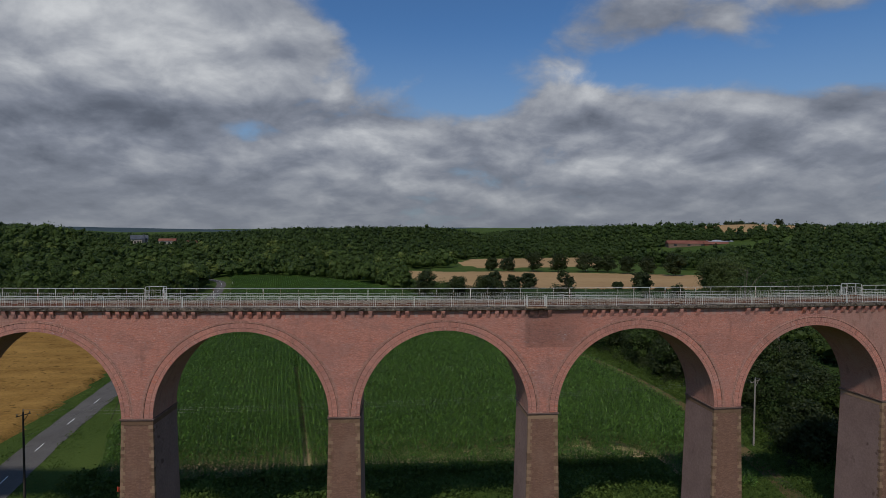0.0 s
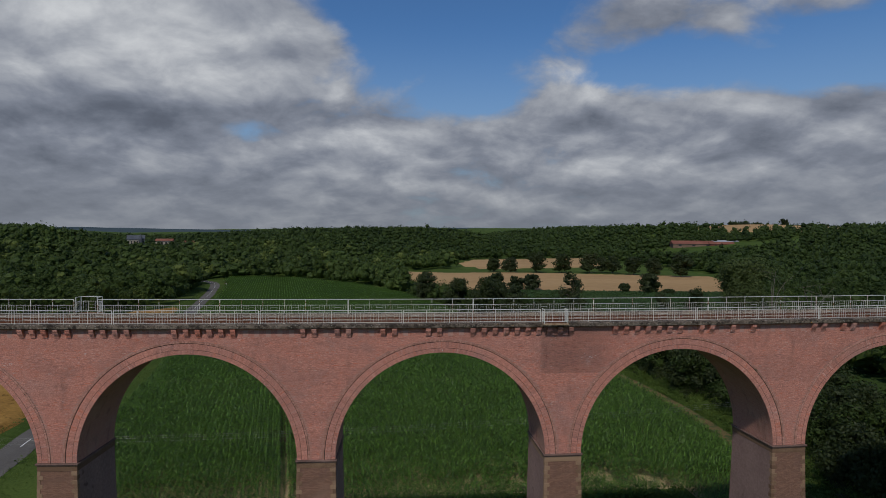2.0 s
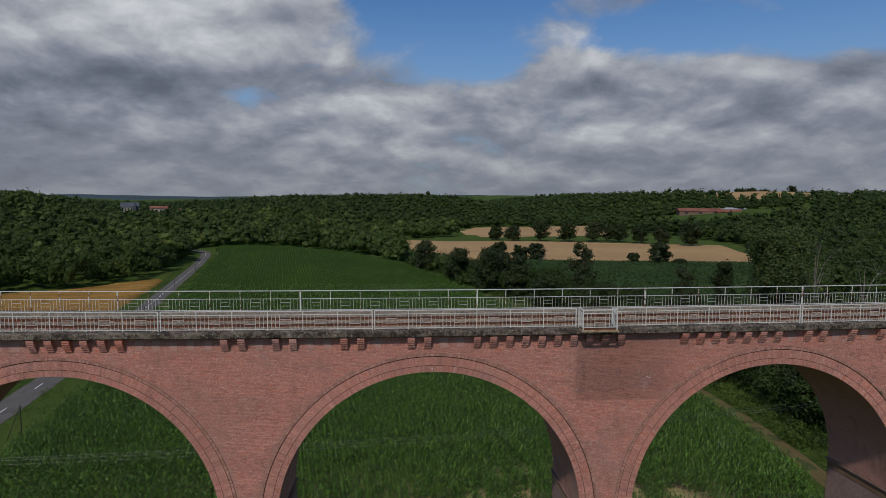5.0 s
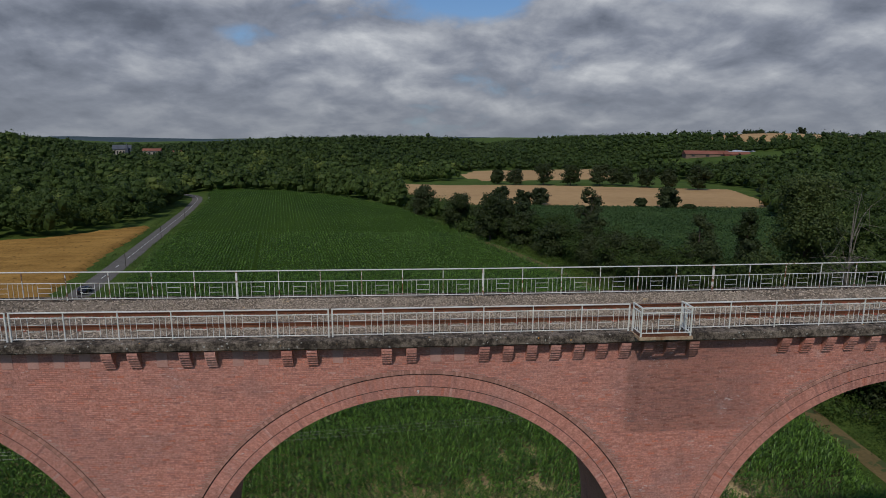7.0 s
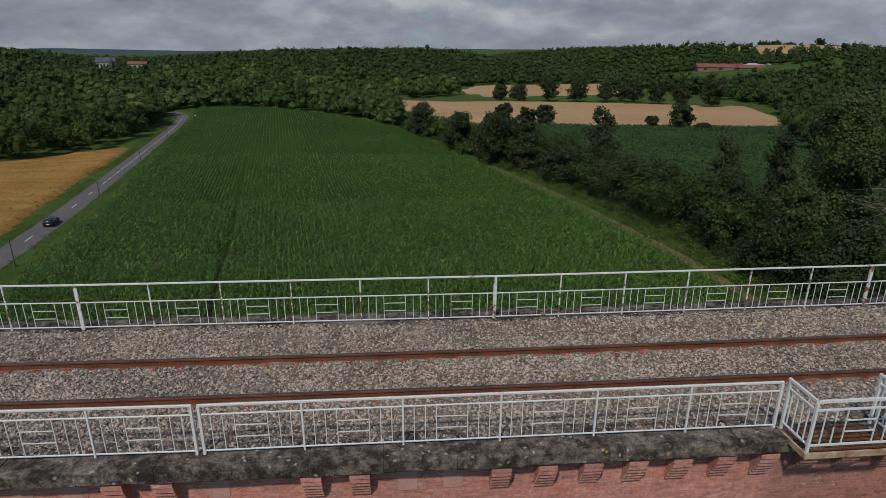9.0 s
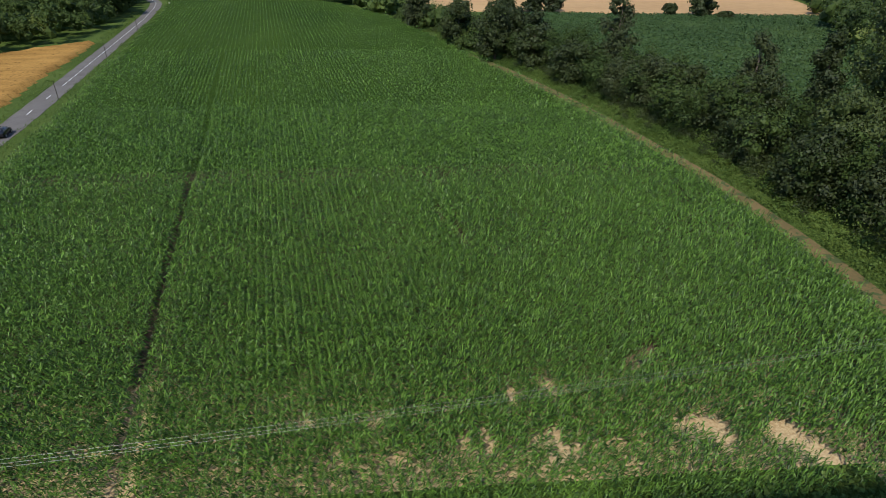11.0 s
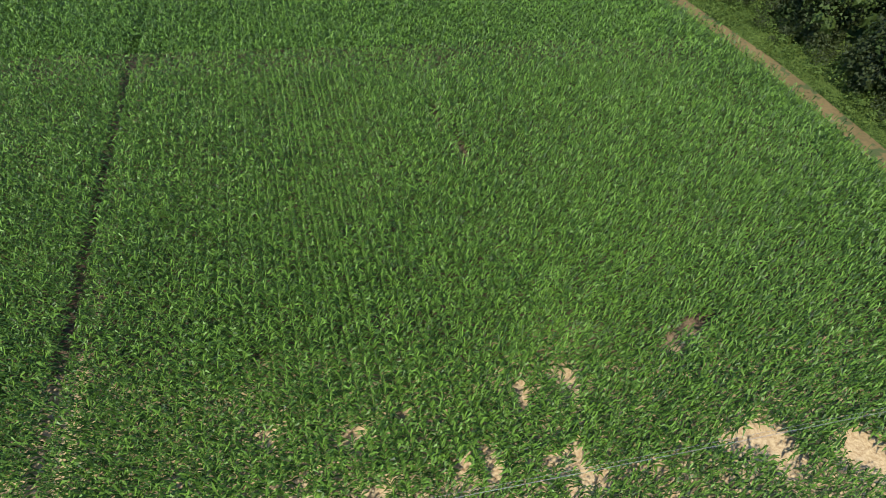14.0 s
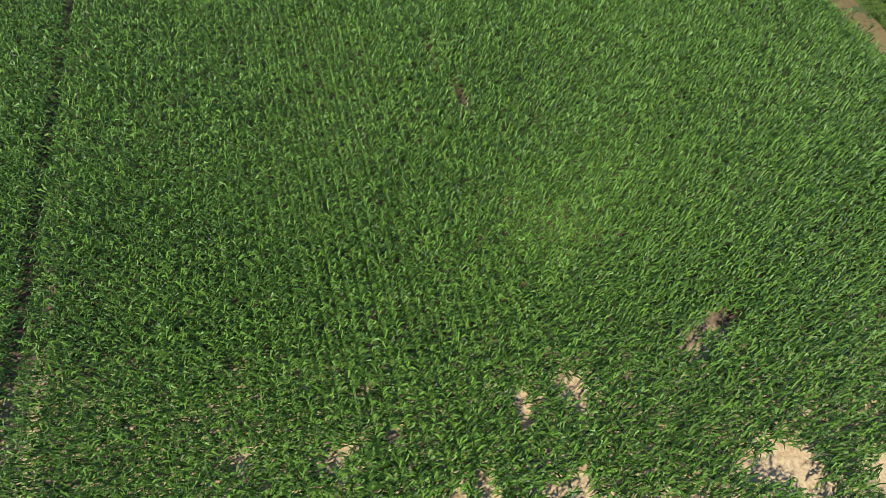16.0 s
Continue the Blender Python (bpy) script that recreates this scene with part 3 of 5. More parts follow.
def field(name, outline, mat, label, category, z, rough=0.0, step=4.0, seed=1):
    """A field laid over the ground inside an outline on the plan, with a low step at its edge."""
    poly = np.array(outline, float)
    xs, ys = np.arange(poly[:, 0].min(), poly[:, 0].max() + step, step), np.arange(poly[:, 1].min(), poly[:, 1].max() + step, step)
    gx, gy = np.meshgrid(xs, ys)
    keep = inside(gx, gy, poly)
    zz = ground_height(gx, gy) + np.where(keep, z, -0.4) + rough * (lattice(gx / 1.7, gy / 1.7, seed) + lattice(gx / 6, gy / 6, seed + 1) - 1)
    v = np.stack([gx, gy, zz], -1).reshape(-1, 3)
    nx, ny = len(xs), len(ys)
    i = (np.arange(ny - 1)[:, None] * nx + np.arange(nx - 1)[None]).ravel()
    f = np.stack([i, i + 1, i + nx + 1, i + nx], -1)
    f = f[keep.ravel()[f].any(1)]
    return solid(name, fast_mesh(name, v, f, mat, True), label, category, kind="structure")


def inside(x, y, poly):
    x, y = np.asarray(x, float), np.asarray(y, float)
    hit = np.zeros(x.shape, bool)
    for (x0, y0), (x1, y1) in zip(poly, np.roll(poly, -1, 0)):
        if y0 == y1:
            continue
        hit ^= ((y0 > y) != (y1 > y)) & (x < (x1 - x0) * (y - y0) / (y1 - y0) + x0)
    return hit


CORN_AREA = np.array([(-34.6, 19.8), (-41, 36.8), (-44.6, 62.4), (-48.8, 88), (-53, 106.8), (-59.4, 135.8), (-65.6, 166.5), (-71.5, 195.5), (-80, 236.4), (-88.3, 270.6), (-95.8, 292.7), (-99.2, 321.7), (-56.4, 308.1), (-19.6, 269.7), (3.5, 228.8), (17.2, 184.4), (29.1, 141.8), (36.4, 117), (42, 91.4), (45.8, 71), (46.9, 57.3), (47.4, 45.4), (46.3, 33.4), (44.2, 24), (43.2, 14.5), (36.2, 14.5), (34.4, 23.4), (26.6, 22.2)], float)
field("wheat_field", [(-55.6, 30), (-58.6, 62.4), (-62.3, 88), (-66.3, 106.8), (-72.3, 135.8), (-77.8, 169.9), (-81.2, 186.1), (-100.9, 162.2), (-136, 144.3), (-255.9, 93.1), (-255.9, 16.4), (-101.8, 7.8)], WHEAT, "ripe golden wheat field beside the road", "field", 0.75, 0.22, 1.2)
field("far_wheat_field", [(18.1, 251.8), (60.9, 250.1), (91.7, 241.6), (129.3, 234.7), (170.4, 229.6), (184.1, 255.2), (206.4, 326.9), (163.6, 338.8), (112.2, 355.9), (78, 362.7), (35.2, 361), (5.2, 374.6), (-2.5, 349), (11.2, 297.9)], STUBBLE, "pale ripe wheat field across the valley", "field", 0.4, 0.1, 2.2, 4)
field("upper_wheat_field", [(66, 400.2), (161, 425.8), (199.5, 477), (196.1, 565.7), (76.3, 533.3), (52.3, 459.9)], STUBBLE, "pale wheat strip behind a row of trees", "field", 0.5, 0.1, 8.0, 6)
field("hilltop_field", [(446.1, 735), (651.5, 722), (685.7, 860.8), (480.3, 869.4)], STUBBLE, "pale field on the far hilltop", "field", 3.0, 0.3, 20.0, 8)
CROP_AREA = np.array([(60.9, 127.2), (72.8, 81.2), (80, 60), (102, 57), (125.9, 108.5), (137.9, 149.4), (144.7, 180.1), (172.1, 229.6), (129.3, 234.7), (90, 239), (62.6, 245), (48.9, 229.6), (54, 169.9)], float)
field("green_crop_field", CROP_AREA, CROP, "low green crop between the hedge and the far wheat", "field", 0.55, 0.45, 2.2, 9)
field("maize_soil", CORN_AREA + np.where(CORN_AREA[:, 1:] < 26, 1, 0) * np.array([0.0, 2.2]), SOIL, "dry sandy soil, coloured dark for the shade between maize rows", "ground", 0.035, 0.03, 3.0, 10)

# ---- viaduct ----
SPAN, RADIUS, SPRING, WIDE = 17.48, 7.42, 14.56, 4.85
PIERS = [13.16 + SPAN * k for k in range(-4, 4)]
BAYS = [13.16 - SPAN / 2 + SPAN * k for k in range(-3, 4)]
TOP = 23.74
X_LO, X_HI = PIERS[0] - 40, PIERS[-1] + 40
BEND, BEND_AT = 550.0, 4.0


def bend(p):
    """The viaduct's slight curve in plan: places along a straight deck laid round it."""
    p = np.asarray(p, float)
    a, r = (p[..., 0] - BEND_AT) / BEND, BEND - p[..., 1]
    return np.stack([BEND_AT + r * np.sin(a), BEND - r * np.cos(a), p[..., 2]], -1)


def bend_frame(x):
    """The frame that stands at x along the deck."""
    q = bend((x, 0, 0))
    return pose(q[0], q[1], 0, 0, 0, math.degrees((x - BEND_AT) / BEND))


def bend_parts(root):
    for ob in root.children_recursive:
        me = ob.data
        if me.users > 1 or ob.matrix_basis != Matrix():
            at = ob.matrix_basis @ (sum((v.co for v in me.vertices), Vector()) / len(me.vertices))
            ob.matrix_basis = bend_frame(at.x) @ Matrix.Translation((-at.x, 0, 0)) @ ob.matrix_basis
        else:
            co = np.empty(3 * len(me.vertices), np.float32)
            me.vertices.foreach_get("co", co)
            me.vertices.foreach_set("co", bend(co.reshape(-1, 3)).astype(np.float32).ravel())
            me.update()


viaduct = thing("viaduct", (0, 0, 0), "tall pink brick railway viaduct of round arches", "viaduct")


def arc_wall(cx, r0, r1, y0, y1, lo=0.0, hi=math.pi, n=48):
    """A solid ring of masonry between two radii, with a map along the curve."""
    bm = bmesh.new()
    uv = bm.loops.layers.uv.new("UVMap")
    rows = []
    for k in range(n + 1):
        a = lo + (hi - lo) * k / n
        c, s = math.cos(a), math.sin(a)
        rows.append([bm.verts.new((cx + r * c, y, SPRING + r * s)) for r, y in ((r0, y0), (r0, y1), (r1, y1), (r1, y0))])
    for k in range(n):
        for j in range(4):
            f = bm.faces.new((rows[k][j], rows[k][(j + 1) % 4], rows[k + 1][(j + 1) % 4], rows[k + 1][j]))
            for loop in f.loops:
                v = loop.vert.co
                ang = math.atan2(v.z - SPRING, v.x - cx)
                along = (v.y if j in (0, 2) else math.hypot(v.x - cx, v.z - SPRING)) * 1.0
                loop[uv].uv = (along, ang * RADIUS)
    bm.faces.new(rows[0])
    bm.faces.new(rows[-1][::-1])
    bmesh.ops.recalc_face_normals(bm, faces=bm.faces)
    return bm


def spandrel(cx, y0, y1, r):
    """Wall over one arch, from half a pier to half a pier."""
    bm = bmesh.new()
    half = SPAN / 2
    xs = [-half, -(half + r) / 2] + [-r * math.cos(math.pi * k / 40) for k in range(41)] + [(half + r) / 2, half]
    rows = []
    for x in xs:
        low = SPRING + (math.sqrt(max(r * r - x * x, 0)) if abs(x) < r else 0)
        rows.append([bm.verts.new((cx + x, y, z)) for y, z in ((y0, low), (y0, TOP), (y1, TOP), (y1, low))])
    for a, b in zip(rows, rows[1:]):
        for j in range(4):
            bm.faces.new((a[j], a[(j + 1) % 4], b[(j + 1) % 4], b[j]))
    bm.faces.new(rows[0])
    bm.faces.new(rows[-1][::-1])
    bmesh.ops.recalc_face_normals(bm, faces=bm.faces)
    return bm


for cx in BAYS:
    part("spandrel_wall", spandrel(cx, 0.0, 0.5, RADIUS + 0.77), BRICK, viaduct)
    part("spandrel_wall", spandrel(cx, WIDE - 0.5, WIDE - 0.012, RADIUS + 0.75), BRICK, viaduct)
    part("arch_barrel", arc_wall(cx, RADIUS, RADIUS + 0.74, 0.0, WIDE - 0.006), RING, viaduct, "round arch barrel of pink brick")
    # weathered joints; the shade of their recess is put in as flush dark strips
    for r0, r1 in ((0.3, 0.325), (0.735, 0.768)):
        part("ring_joint", arc_wall(cx, RADIUS + r0, RADIUS + r1, -0.001, 0.1), JOINT, viaduct, "dark weathered joint between the arch rings, recess shade in its colour")
    part("hood_course", arc_wall(cx, RADIUS + 0.77, RADIUS + 0.9, -0.012, 0.2), JOINT, viaduct, "weathered header course round the arch")
def battered(x0, x1, y0, y1, z0, z1, batter):
    bm = bmesh.new()
    k = batter * (z1 - z0)
    low = [bm.verts.new(v) for v in ((x0 - k, y0 - k, z0), (x1 + k, y0 - k, z0), (x1 + k, y1 + k, z0), (x0 - k, y1 + k, z0))]
    high = [bm.verts.new(v) for v in ((x0, y0, z1), (x1, y0, z1), (x1, y1, z1), (x0, y1, z1))]
    bm.faces.new(high)
    bm.faces.new(low[::-1])
    for j in range(4):
        bm.faces.new((low[j], low[(j + 1) % 4], high[(j + 1) % 4], high[j]))
    return bm


for x0, x1 in ((X_LO, PIERS[0]), (PIERS[-1], X_HI)):
    part("abutment_wall", battered(x0, x1, 0.0, WIDE, -0.5, TOP, 0.0), BRICK, viaduct)
def long_box(x0, x1, y0, y1, z0, z1, step=2.5):
    """A box cut across in short lengths, so that it can follow the bend."""
    bm = bmesh.new()
    n = max(1, int((x1 - x0) / step))
    rows = [[bm.verts.new((x0 + (x1 - x0) * k / n, y, z)) for y, z in ((y0, z0), (y1, z0), (y1, z1), (y0, z1))] for k in range(n + 1)]
    for a, b in zip(rows, rows[1:]):
        for j in range(4):
            bm.faces.new((a[j], b[j], b[(j + 1) % 4], a[(j + 1) % 4]))
    bm.faces.new(rows[0])
    bm.faces.new(rows[-1][::-1])
    bmesh.ops.recalc_face_normals(bm, faces=bm.faces)
    return bm


part("deck_slab", long_box(X_LO, X_HI, 0.02, WIDE - 0.02, TOP - 0.5, TOP - 0.1), BRICK, viaduct)


HALF = SPAN / 2 - RADIUS
BATTER = 0.02
quoin_long = bm_mesh("quoin_stone", box(-0.2, 0.2, -0.02, 0.2, -0.145, 0.145, bevel=0.012), STONE)
quoin_short = bm_mesh("quoin_stone", box(-0.12, 0.12, -0.02, 0.3, -0.145, 0.145, bevel=0.012), STONE)
for x in PIERS[1:-1]:
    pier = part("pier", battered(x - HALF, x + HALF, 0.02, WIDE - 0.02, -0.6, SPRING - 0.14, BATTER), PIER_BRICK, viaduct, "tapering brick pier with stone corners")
    for side in (-1, 1):
        flank = bmesh.new()
        low = BATTER * (SPRING - 0.14 + 0.6)
        foot, head = HALF + low, HALF
        ring = [flank.verts.new(v) for v in ((x + side * (foot + 0.012), 0.06 - low, -0.6), (x + side * (foot + 0.012), WIDE - 0.06 + low, -0.6), (x + side * (head + 0.012), WIDE - 0.06, SPRING - 0.57), (x + side * (head + 0.012), 0.06, SPRING - 0.57))]
        inner = [flank.verts.new((v.co.x - side * 0.03, v.co.y, v.co.z)) for v in ring]
        flank.faces.new(ring)
        flank.faces.new(inner[::-1])
        for q in range(4):
            flank.faces.new((ring[q], inner[q], inner[(q + 1) % 4], ring[(q + 1) % 4]))
        bmesh.ops.recalc_face_normals(flank, faces=flank.faces)
        part("rendered_flank", flank, FLANK, pier, "smooth grey-pink render on the pier's flank")
    bm = bmesh.new()
    add_box(bm, x - HALF - 0.11, x + HALF + 0.11, -0.11, WIDE + 0.11, SPRING - 0.13, SPRING - 0.02, bevel=0.02)
    add_box(bm, x - HALF - 0.05, x + HALF + 0.05, -0.05, WIDE + 0.05, SPRING - 0.2, SPRING - 0.132)
    part("impost", bm, IMPOST, pier, "dark moulded impost band")
    part("impost_course", box(x - HALF - 0.03, x + HALF + 0.03, -0.01, WIDE + 0.01, SPRING - 0.56, SPRING - 0.204), STONE, pier)
    if -30 < x < 50:
        for k in range(36):
            z = SPRING - 0.72 - 0.305 * k
            out = BATTER * (SPRING - z)
            for side in (-1, 1):
                me, reach = (quoin_long, 0.2) if (k + (side > 0)) % 2 else (quoin_short, 0.12)
                q = part("quoin_stone", me, STONE, pier)
                q.matrix_local = pose(x + side * (HALF + out - reach + 0.012), 0.012 - out, z)


def corbel_mesh():
    """Six brick courses in one bracket, each stepping further out."""
    line = [(0.02, 0.0)]
    for k, out in enumerate((0.07, 0.12, 0.17, 0.22, 0.26, 0.28)):
        line += [(-out, k * 0.095), (-out, k * 0.095 + 0.084), (-out + 0.012, k * 0.095 + 0.089)]
    line += [(0.02, 0.56)]
    bm = bmesh.new()
    ends = [[bm.verts.new((x, y, z)) for y, z in line] for x in (-0.165, 0.165)]
    for k in range(len(line)):
        m = (k + 1) % len(line)
        bm.faces.new((ends[0][k], ends[0][m], ends[1][m], ends[1][k]))
    bm.faces.new(ends[0])
    bm.faces.new(ends[1][::-1])
    bmesh.ops.recalc_face_normals(bm, faces=bm.faces)
    return bm_mesh("corbel", bm, PIECE)


CORBEL = corbel_mesh()
GONE = {-40, -37, -36, -30, -25, -24, -23, -16, -15, -14, -13, -12, -9, -6, -5, -2, 2, 3, 24, 27, 29, 31, 32, 33, 34, 35, 38, 41, 42, 46}
NOTHING = {-1, 14, 15, 16}
patch_mesh = bm_mesh("mortar_patch", box(-0.17, 0.17, -0.014, 0.02, 0.0, 0.5, bevel=0.006), PLASTER)
for k in range(-76, 72):
    x = 3.42 + 0.783 * k + max(0, k - 13) * 0.032
    if k in NOTHING:
        continue
    ob = part("mortar_patch" if k in GONE else "corbel", patch_mesh if k in GONE else CORBEL, PIECE, viaduct)
    ob.location = (x, 0, 23.16 + 0.012 * math.sin(k * 2.3))

coping_kinds = []
for seed in range(4):
    bm = bmesh.new()
    prof = ((0.36, 0.0), (-0.30, -0.015), (-0.325, -0.06), (-0.33, -0.27), (-0.30, -0.3), (0.36, -0.3))
    rows = []
    for i in range(9):
        x = -0.597 + 1.194 * i / 8
        rows.append([bm.verts.new((x, y + 0.012 * noise.noise((x * 3, seed * 5, j)), z + 0.02 * noise.noise((x * 2.5, seed * 9 + 3, j * 2)))) for j, (y, z) in enumerate(prof)])
    for a, b in zip(rows, rows[1:]):
        for j in range(len(prof)):
            bm.faces.new((a[j], b[j], b[(j + 1) % len(prof)], a[(j + 1) % len(prof)]))
    bm.faces.new(rows[0])
    bm.faces.new(rows[-1][::-1])
    bmesh.ops.recalc_face_normals(bm, faces=bm.faces)
    coping_kinds.append(bm_mesh("coping_stone", bm, COPING))
rnd = random.Random(3)
for k in range(-54, 62):
    for side in (0, 1):
        ob = part("coping_stone", coping_kinds[rnd.randrange(4)], COPING, viaduct)
        ob.matrix_local = pose(4.0 + 1.2 * k, 0, 24.06 + rnd.uniform(-0.012, 0.012)) if not side else pose(4.0 + 1.2 * k, WIDE + 0.13, 24.05 + rnd.uniform(-0.012, 0.012), 0, 0, 180)


# ---- refuge balconies and guard rails ----
def panel_bars(x0, length, z_low, z_mid):
    for f in (0.113, 0.226, 0.34, 0.66, 0.774, 0.887):
        yield "baluster", (x0 + f * length, z_low, x0 + f * length, z_mid)
    for f in (0.36, 0.68):
        z = z_low + f * (z_mid - z_low)
        yield "ladder_bar", (x0 + 0.34 * length, z, x0 + 0.66 * length, z)


def guard_rail(x0, x1, y, foot, low, mid, top, panels, label, group):
    rail = thing("guard_rail", (0, 0, 0), label, "guard rail", group)
    rail.matrix_world = bend_frame((x0 + x1) / 2) @ Matrix.Translation(((x0 - x1) / 2, y, foot))
    size = x1 - x0
    for z, r, name in ((top, 0.021, "top_rail"), (mid, 0.0135, "middle_rail"), (low, 0.0135, "bottom_rail")):
        part(name, box(0, size, -r * 0.8, r * 0.8, z - foot - r, z - foot + r, bevel=0.006), PAINT, rail)
    for k in range(panels + 1):
        x = size * k / panels
        w = 0.021 if k in (0, panels) else 0.015
        x = min(max(x, w), size - w)
        part("post", box(x - w, x + w, -w, w, 0, top - foot - 0.02), RUSTY_PAINT if y > 2 else PAINT, rail)
    for k in range(panels):
        for name, (ax, az, bx, bz) in panel_bars(size * k / panels, size / panels, low, mid):
            if name == "baluster":
                part(name, box(ax - 0.006, ax + 0.006, -0.006, 0.006, az - foot, bz - foot), PAINT, rail)
            else:
                part(name, box(ax, bx, -0.006, 0.006, az - foot - 0.007, az - foot + 0.007), PAINT, rail)
    return rail


def balcony(x0, x1, y, out, foot, low, mid, top):
    """A small refuge cantilevered from the deck, railed on three sides. out: how far, outward."""
    b = thing("refuge_balcony", (0, 0, 0), "white railed refuge platform with a rusty floor jutting from the viaduct", "balcony", "refuge balconies")
    b.matrix_world = bend_frame((x0 + x1) / 2) @ Matrix.Translation(((x0 - x1) / 2, y, foot))
    size, s = x1 - x0, (1 if out > 0 else -1)
    lo, hi = min(0, out), max(0, out)
    part("fascia", box(-0.06, size + 0.06, out - 0.02 + s * 0.045, out + 0.02 + s * 0.045, -0.09, 0.01), GALV, b, "rust-stained edge of the platform")
    for x in (-0.045, size + 0.045):
        part("side_beam", box(x - 0.015, x + 0.015, lo, hi, -0.09, 0.01), GALV, b)
    for k in range(7):
        yy = out * (k + 0.4) / 7
        part("floor_slat", box(-0.03, size + 0.03, yy - 0.012, yy + 0.012, -0.03, 0.0), RUSTED, b)
    for x in (0.1, size - 0.1):
        part("bracket", rod((x, 0, -0.4), (x, out * 0.6, -0.12), 0.022), RUSTED, b)
    for z, r, name in ((top, 0.022, "top_rail"), (mid, 0.0145, "middle_rail"), (low, 0.0145, "bottom_rail")):
        part(name, box(0, size, out - r, out + r, z - foot - r, z - foot + r), PAINT, b)
        for x in (0, size):
            part(name, box(x - r, x + r, lo, hi, z - foot - r, z - foot + r), PAINT, b)
    for x in (0, size):
        for yy in (out, s * 0.04):
            part("post", box(x - 0.021, x + 0.021, yy - 0.021, yy + 0.021, -0.02, top - foot - 0.02), PAINT, b)
        for f in (0.2, 0.4, 0.6, 0.8):
            part("baluster", box(x - 0.009, x + 0.009, out * f - 0.009, out * f + 0.009, low - foot, mid - foot), PAINT, b)
    for name, (ax, az, bx, bz) in panel_bars(0, size, low, mid):
        part(name, box(ax - 0.009, max(bx, ax) + 0.009, out - 0.009, out + 0.009, az - foot - (0.009 if az == bz else 0), bz - foot + (0.009 if az == bz else 0)), PAINT, b)
    return b


NEAR = dict(y=0.02, foot=24.05, low=24.12, mid=24.8, top=24.97)
FAR = dict(y=WIDE - 0.08, foot=24.03, low=24.1, mid=24.72, top=25.16)
STEP = 9.8
spots = [(1.65 + STEP * k, 1.65 + STEP * (k + 1)) for k in range(-6, 1)] + [(13.25 + STEP * k, 13.25 + STEP * (k + 1)) for k in range(0, 5)]
for a, b in spots:
    guard_rail(a + 0.04, b - 0.04, panels=6, label="white painted steel guard rail along the viaduct edge", group="guard rails", **NEAR)
balcony(11.52, 13.18, NEAR["y"], -0.7, 24.06, 24.19, 24.86, 25.02)
far_spots = [(-21.55, -12.35)] + [(7.23 + STEP * k, 7.23 + STEP * (k + 1)) for k in range(-2, 4)] + [(49.0, 58.8), (58.8, 68.6)] + [(-23.3 - STEP * (k + 1), -23.3 - STEP * k) for k in range(0, 4)]
for a, b in far_spots:
    guard_rail(a + 0.04, b - 0.04, panels=6, label="taller white painted guard rail with rust on its posts", group="guard rails", **FAR)
balcony(-23.2, -21.6, FAR["y"], 0.72, 24.07, 24.2, 24.95, 25.3)
balcony(47.2, 48.9, FAR["y"], 0.72, 24.07, 24.2, 24.95, 25.3)

# ---- track ----
track = thing("railway_track", (0, 0, 23.7), "single rusty railway line on grey stone ballast", "railway track")
RAIL_TOP = 23.985
prof = [(-0.075, 0), (0.075, 0), (0.075, 0.012), (0.012, 0.03), (0.009, 0.122), (0.034, 0.132), (0.036, 0.165), (0.03, 0.172), (-0.03, 0.172), (-0.036, 0.165), (-0.034, 0.132), (-0.009, 0.122), (-0.012, 0.03), (-0.075, 0.012)]
for y in (1.82, 3.307):
    bm = bmesh.new()
    xs = np.arange(X_LO, X_HI, 2.0)
    rows = [[bm.verts.new((x, y + py, RAIL_TOP - 0.172 - 23.7 + pz)) for py, pz in prof] for x in xs]
    for a, b in zip(rows, rows[1:]):
        for j in range(len(prof)):
            k = (j + 1) % len(prof)
            bm.faces.new((a[j], a[k], b[k], b[j]))
    bmesh.ops.recalc_face_normals(bm, faces=bm.faces)
    rail = part("rail", bm, RUSTED, track, "rust-brown steel rail")
    part("running_surface", long_box(X_LO, X_HI, y - 0.027, y + 0.027, RAIL_TOP - 23.7 - 0.003, RAIL_TOP - 23.7 + 0.003), WORN, rail, "dull worn rail head")
sleeper_mesh = bm_mesh("sleeper", box(-0.13, 0.13, -1.2, 1.2, -0.16, 0.0, bevel=0.02), SLEEPER)
bm = bmesh.new()
add_box(bm, -0.085, 0.085, -0.035, 0.07, -0.01, 0.04, bevel=0.008)
add_box(bm, -0.065, 0.065, 0.05, 0.1, -0.02, 0.025, bevel=0.004)
add_rod(bm, (0, 0.01, 0.02), (0, 0.01, 0.06), 0.016, 0.014, 6)
clip_mesh = bm_mesh("rail_clip", bm, CLIP)
far_clips = bmesh.new()
for k in range(-92, 104):
    x = 5.0 + 0.6 * k
    s = part("sleeper", sleeper_mesh, SLEEPER, track)
    s.location = (x, 2.553, RAIL_TOP - 0.172 - 23.7 - 0.004)
    for y in (1.82, 3.307):
        for side in (-1, 1):
            m = pose(x, y + side * 0.105, RAIL_TOP - 0.172 - 23.7 + 0.012, 0, 0, 0 if side > 0 else 180)
            if abs(k) <= 36:
                c = part("rail_clip", clip_mesh, CLIP, track)
                c.matrix_local = m
            else:
                add_box(far_clips, -0.07, 0.07, -0.035, 0.06, -0.01, 0.035, turn=m)
part("rail_clip_row", far_clips, CLIP, track, kind="stuff")
bend_parts(track)


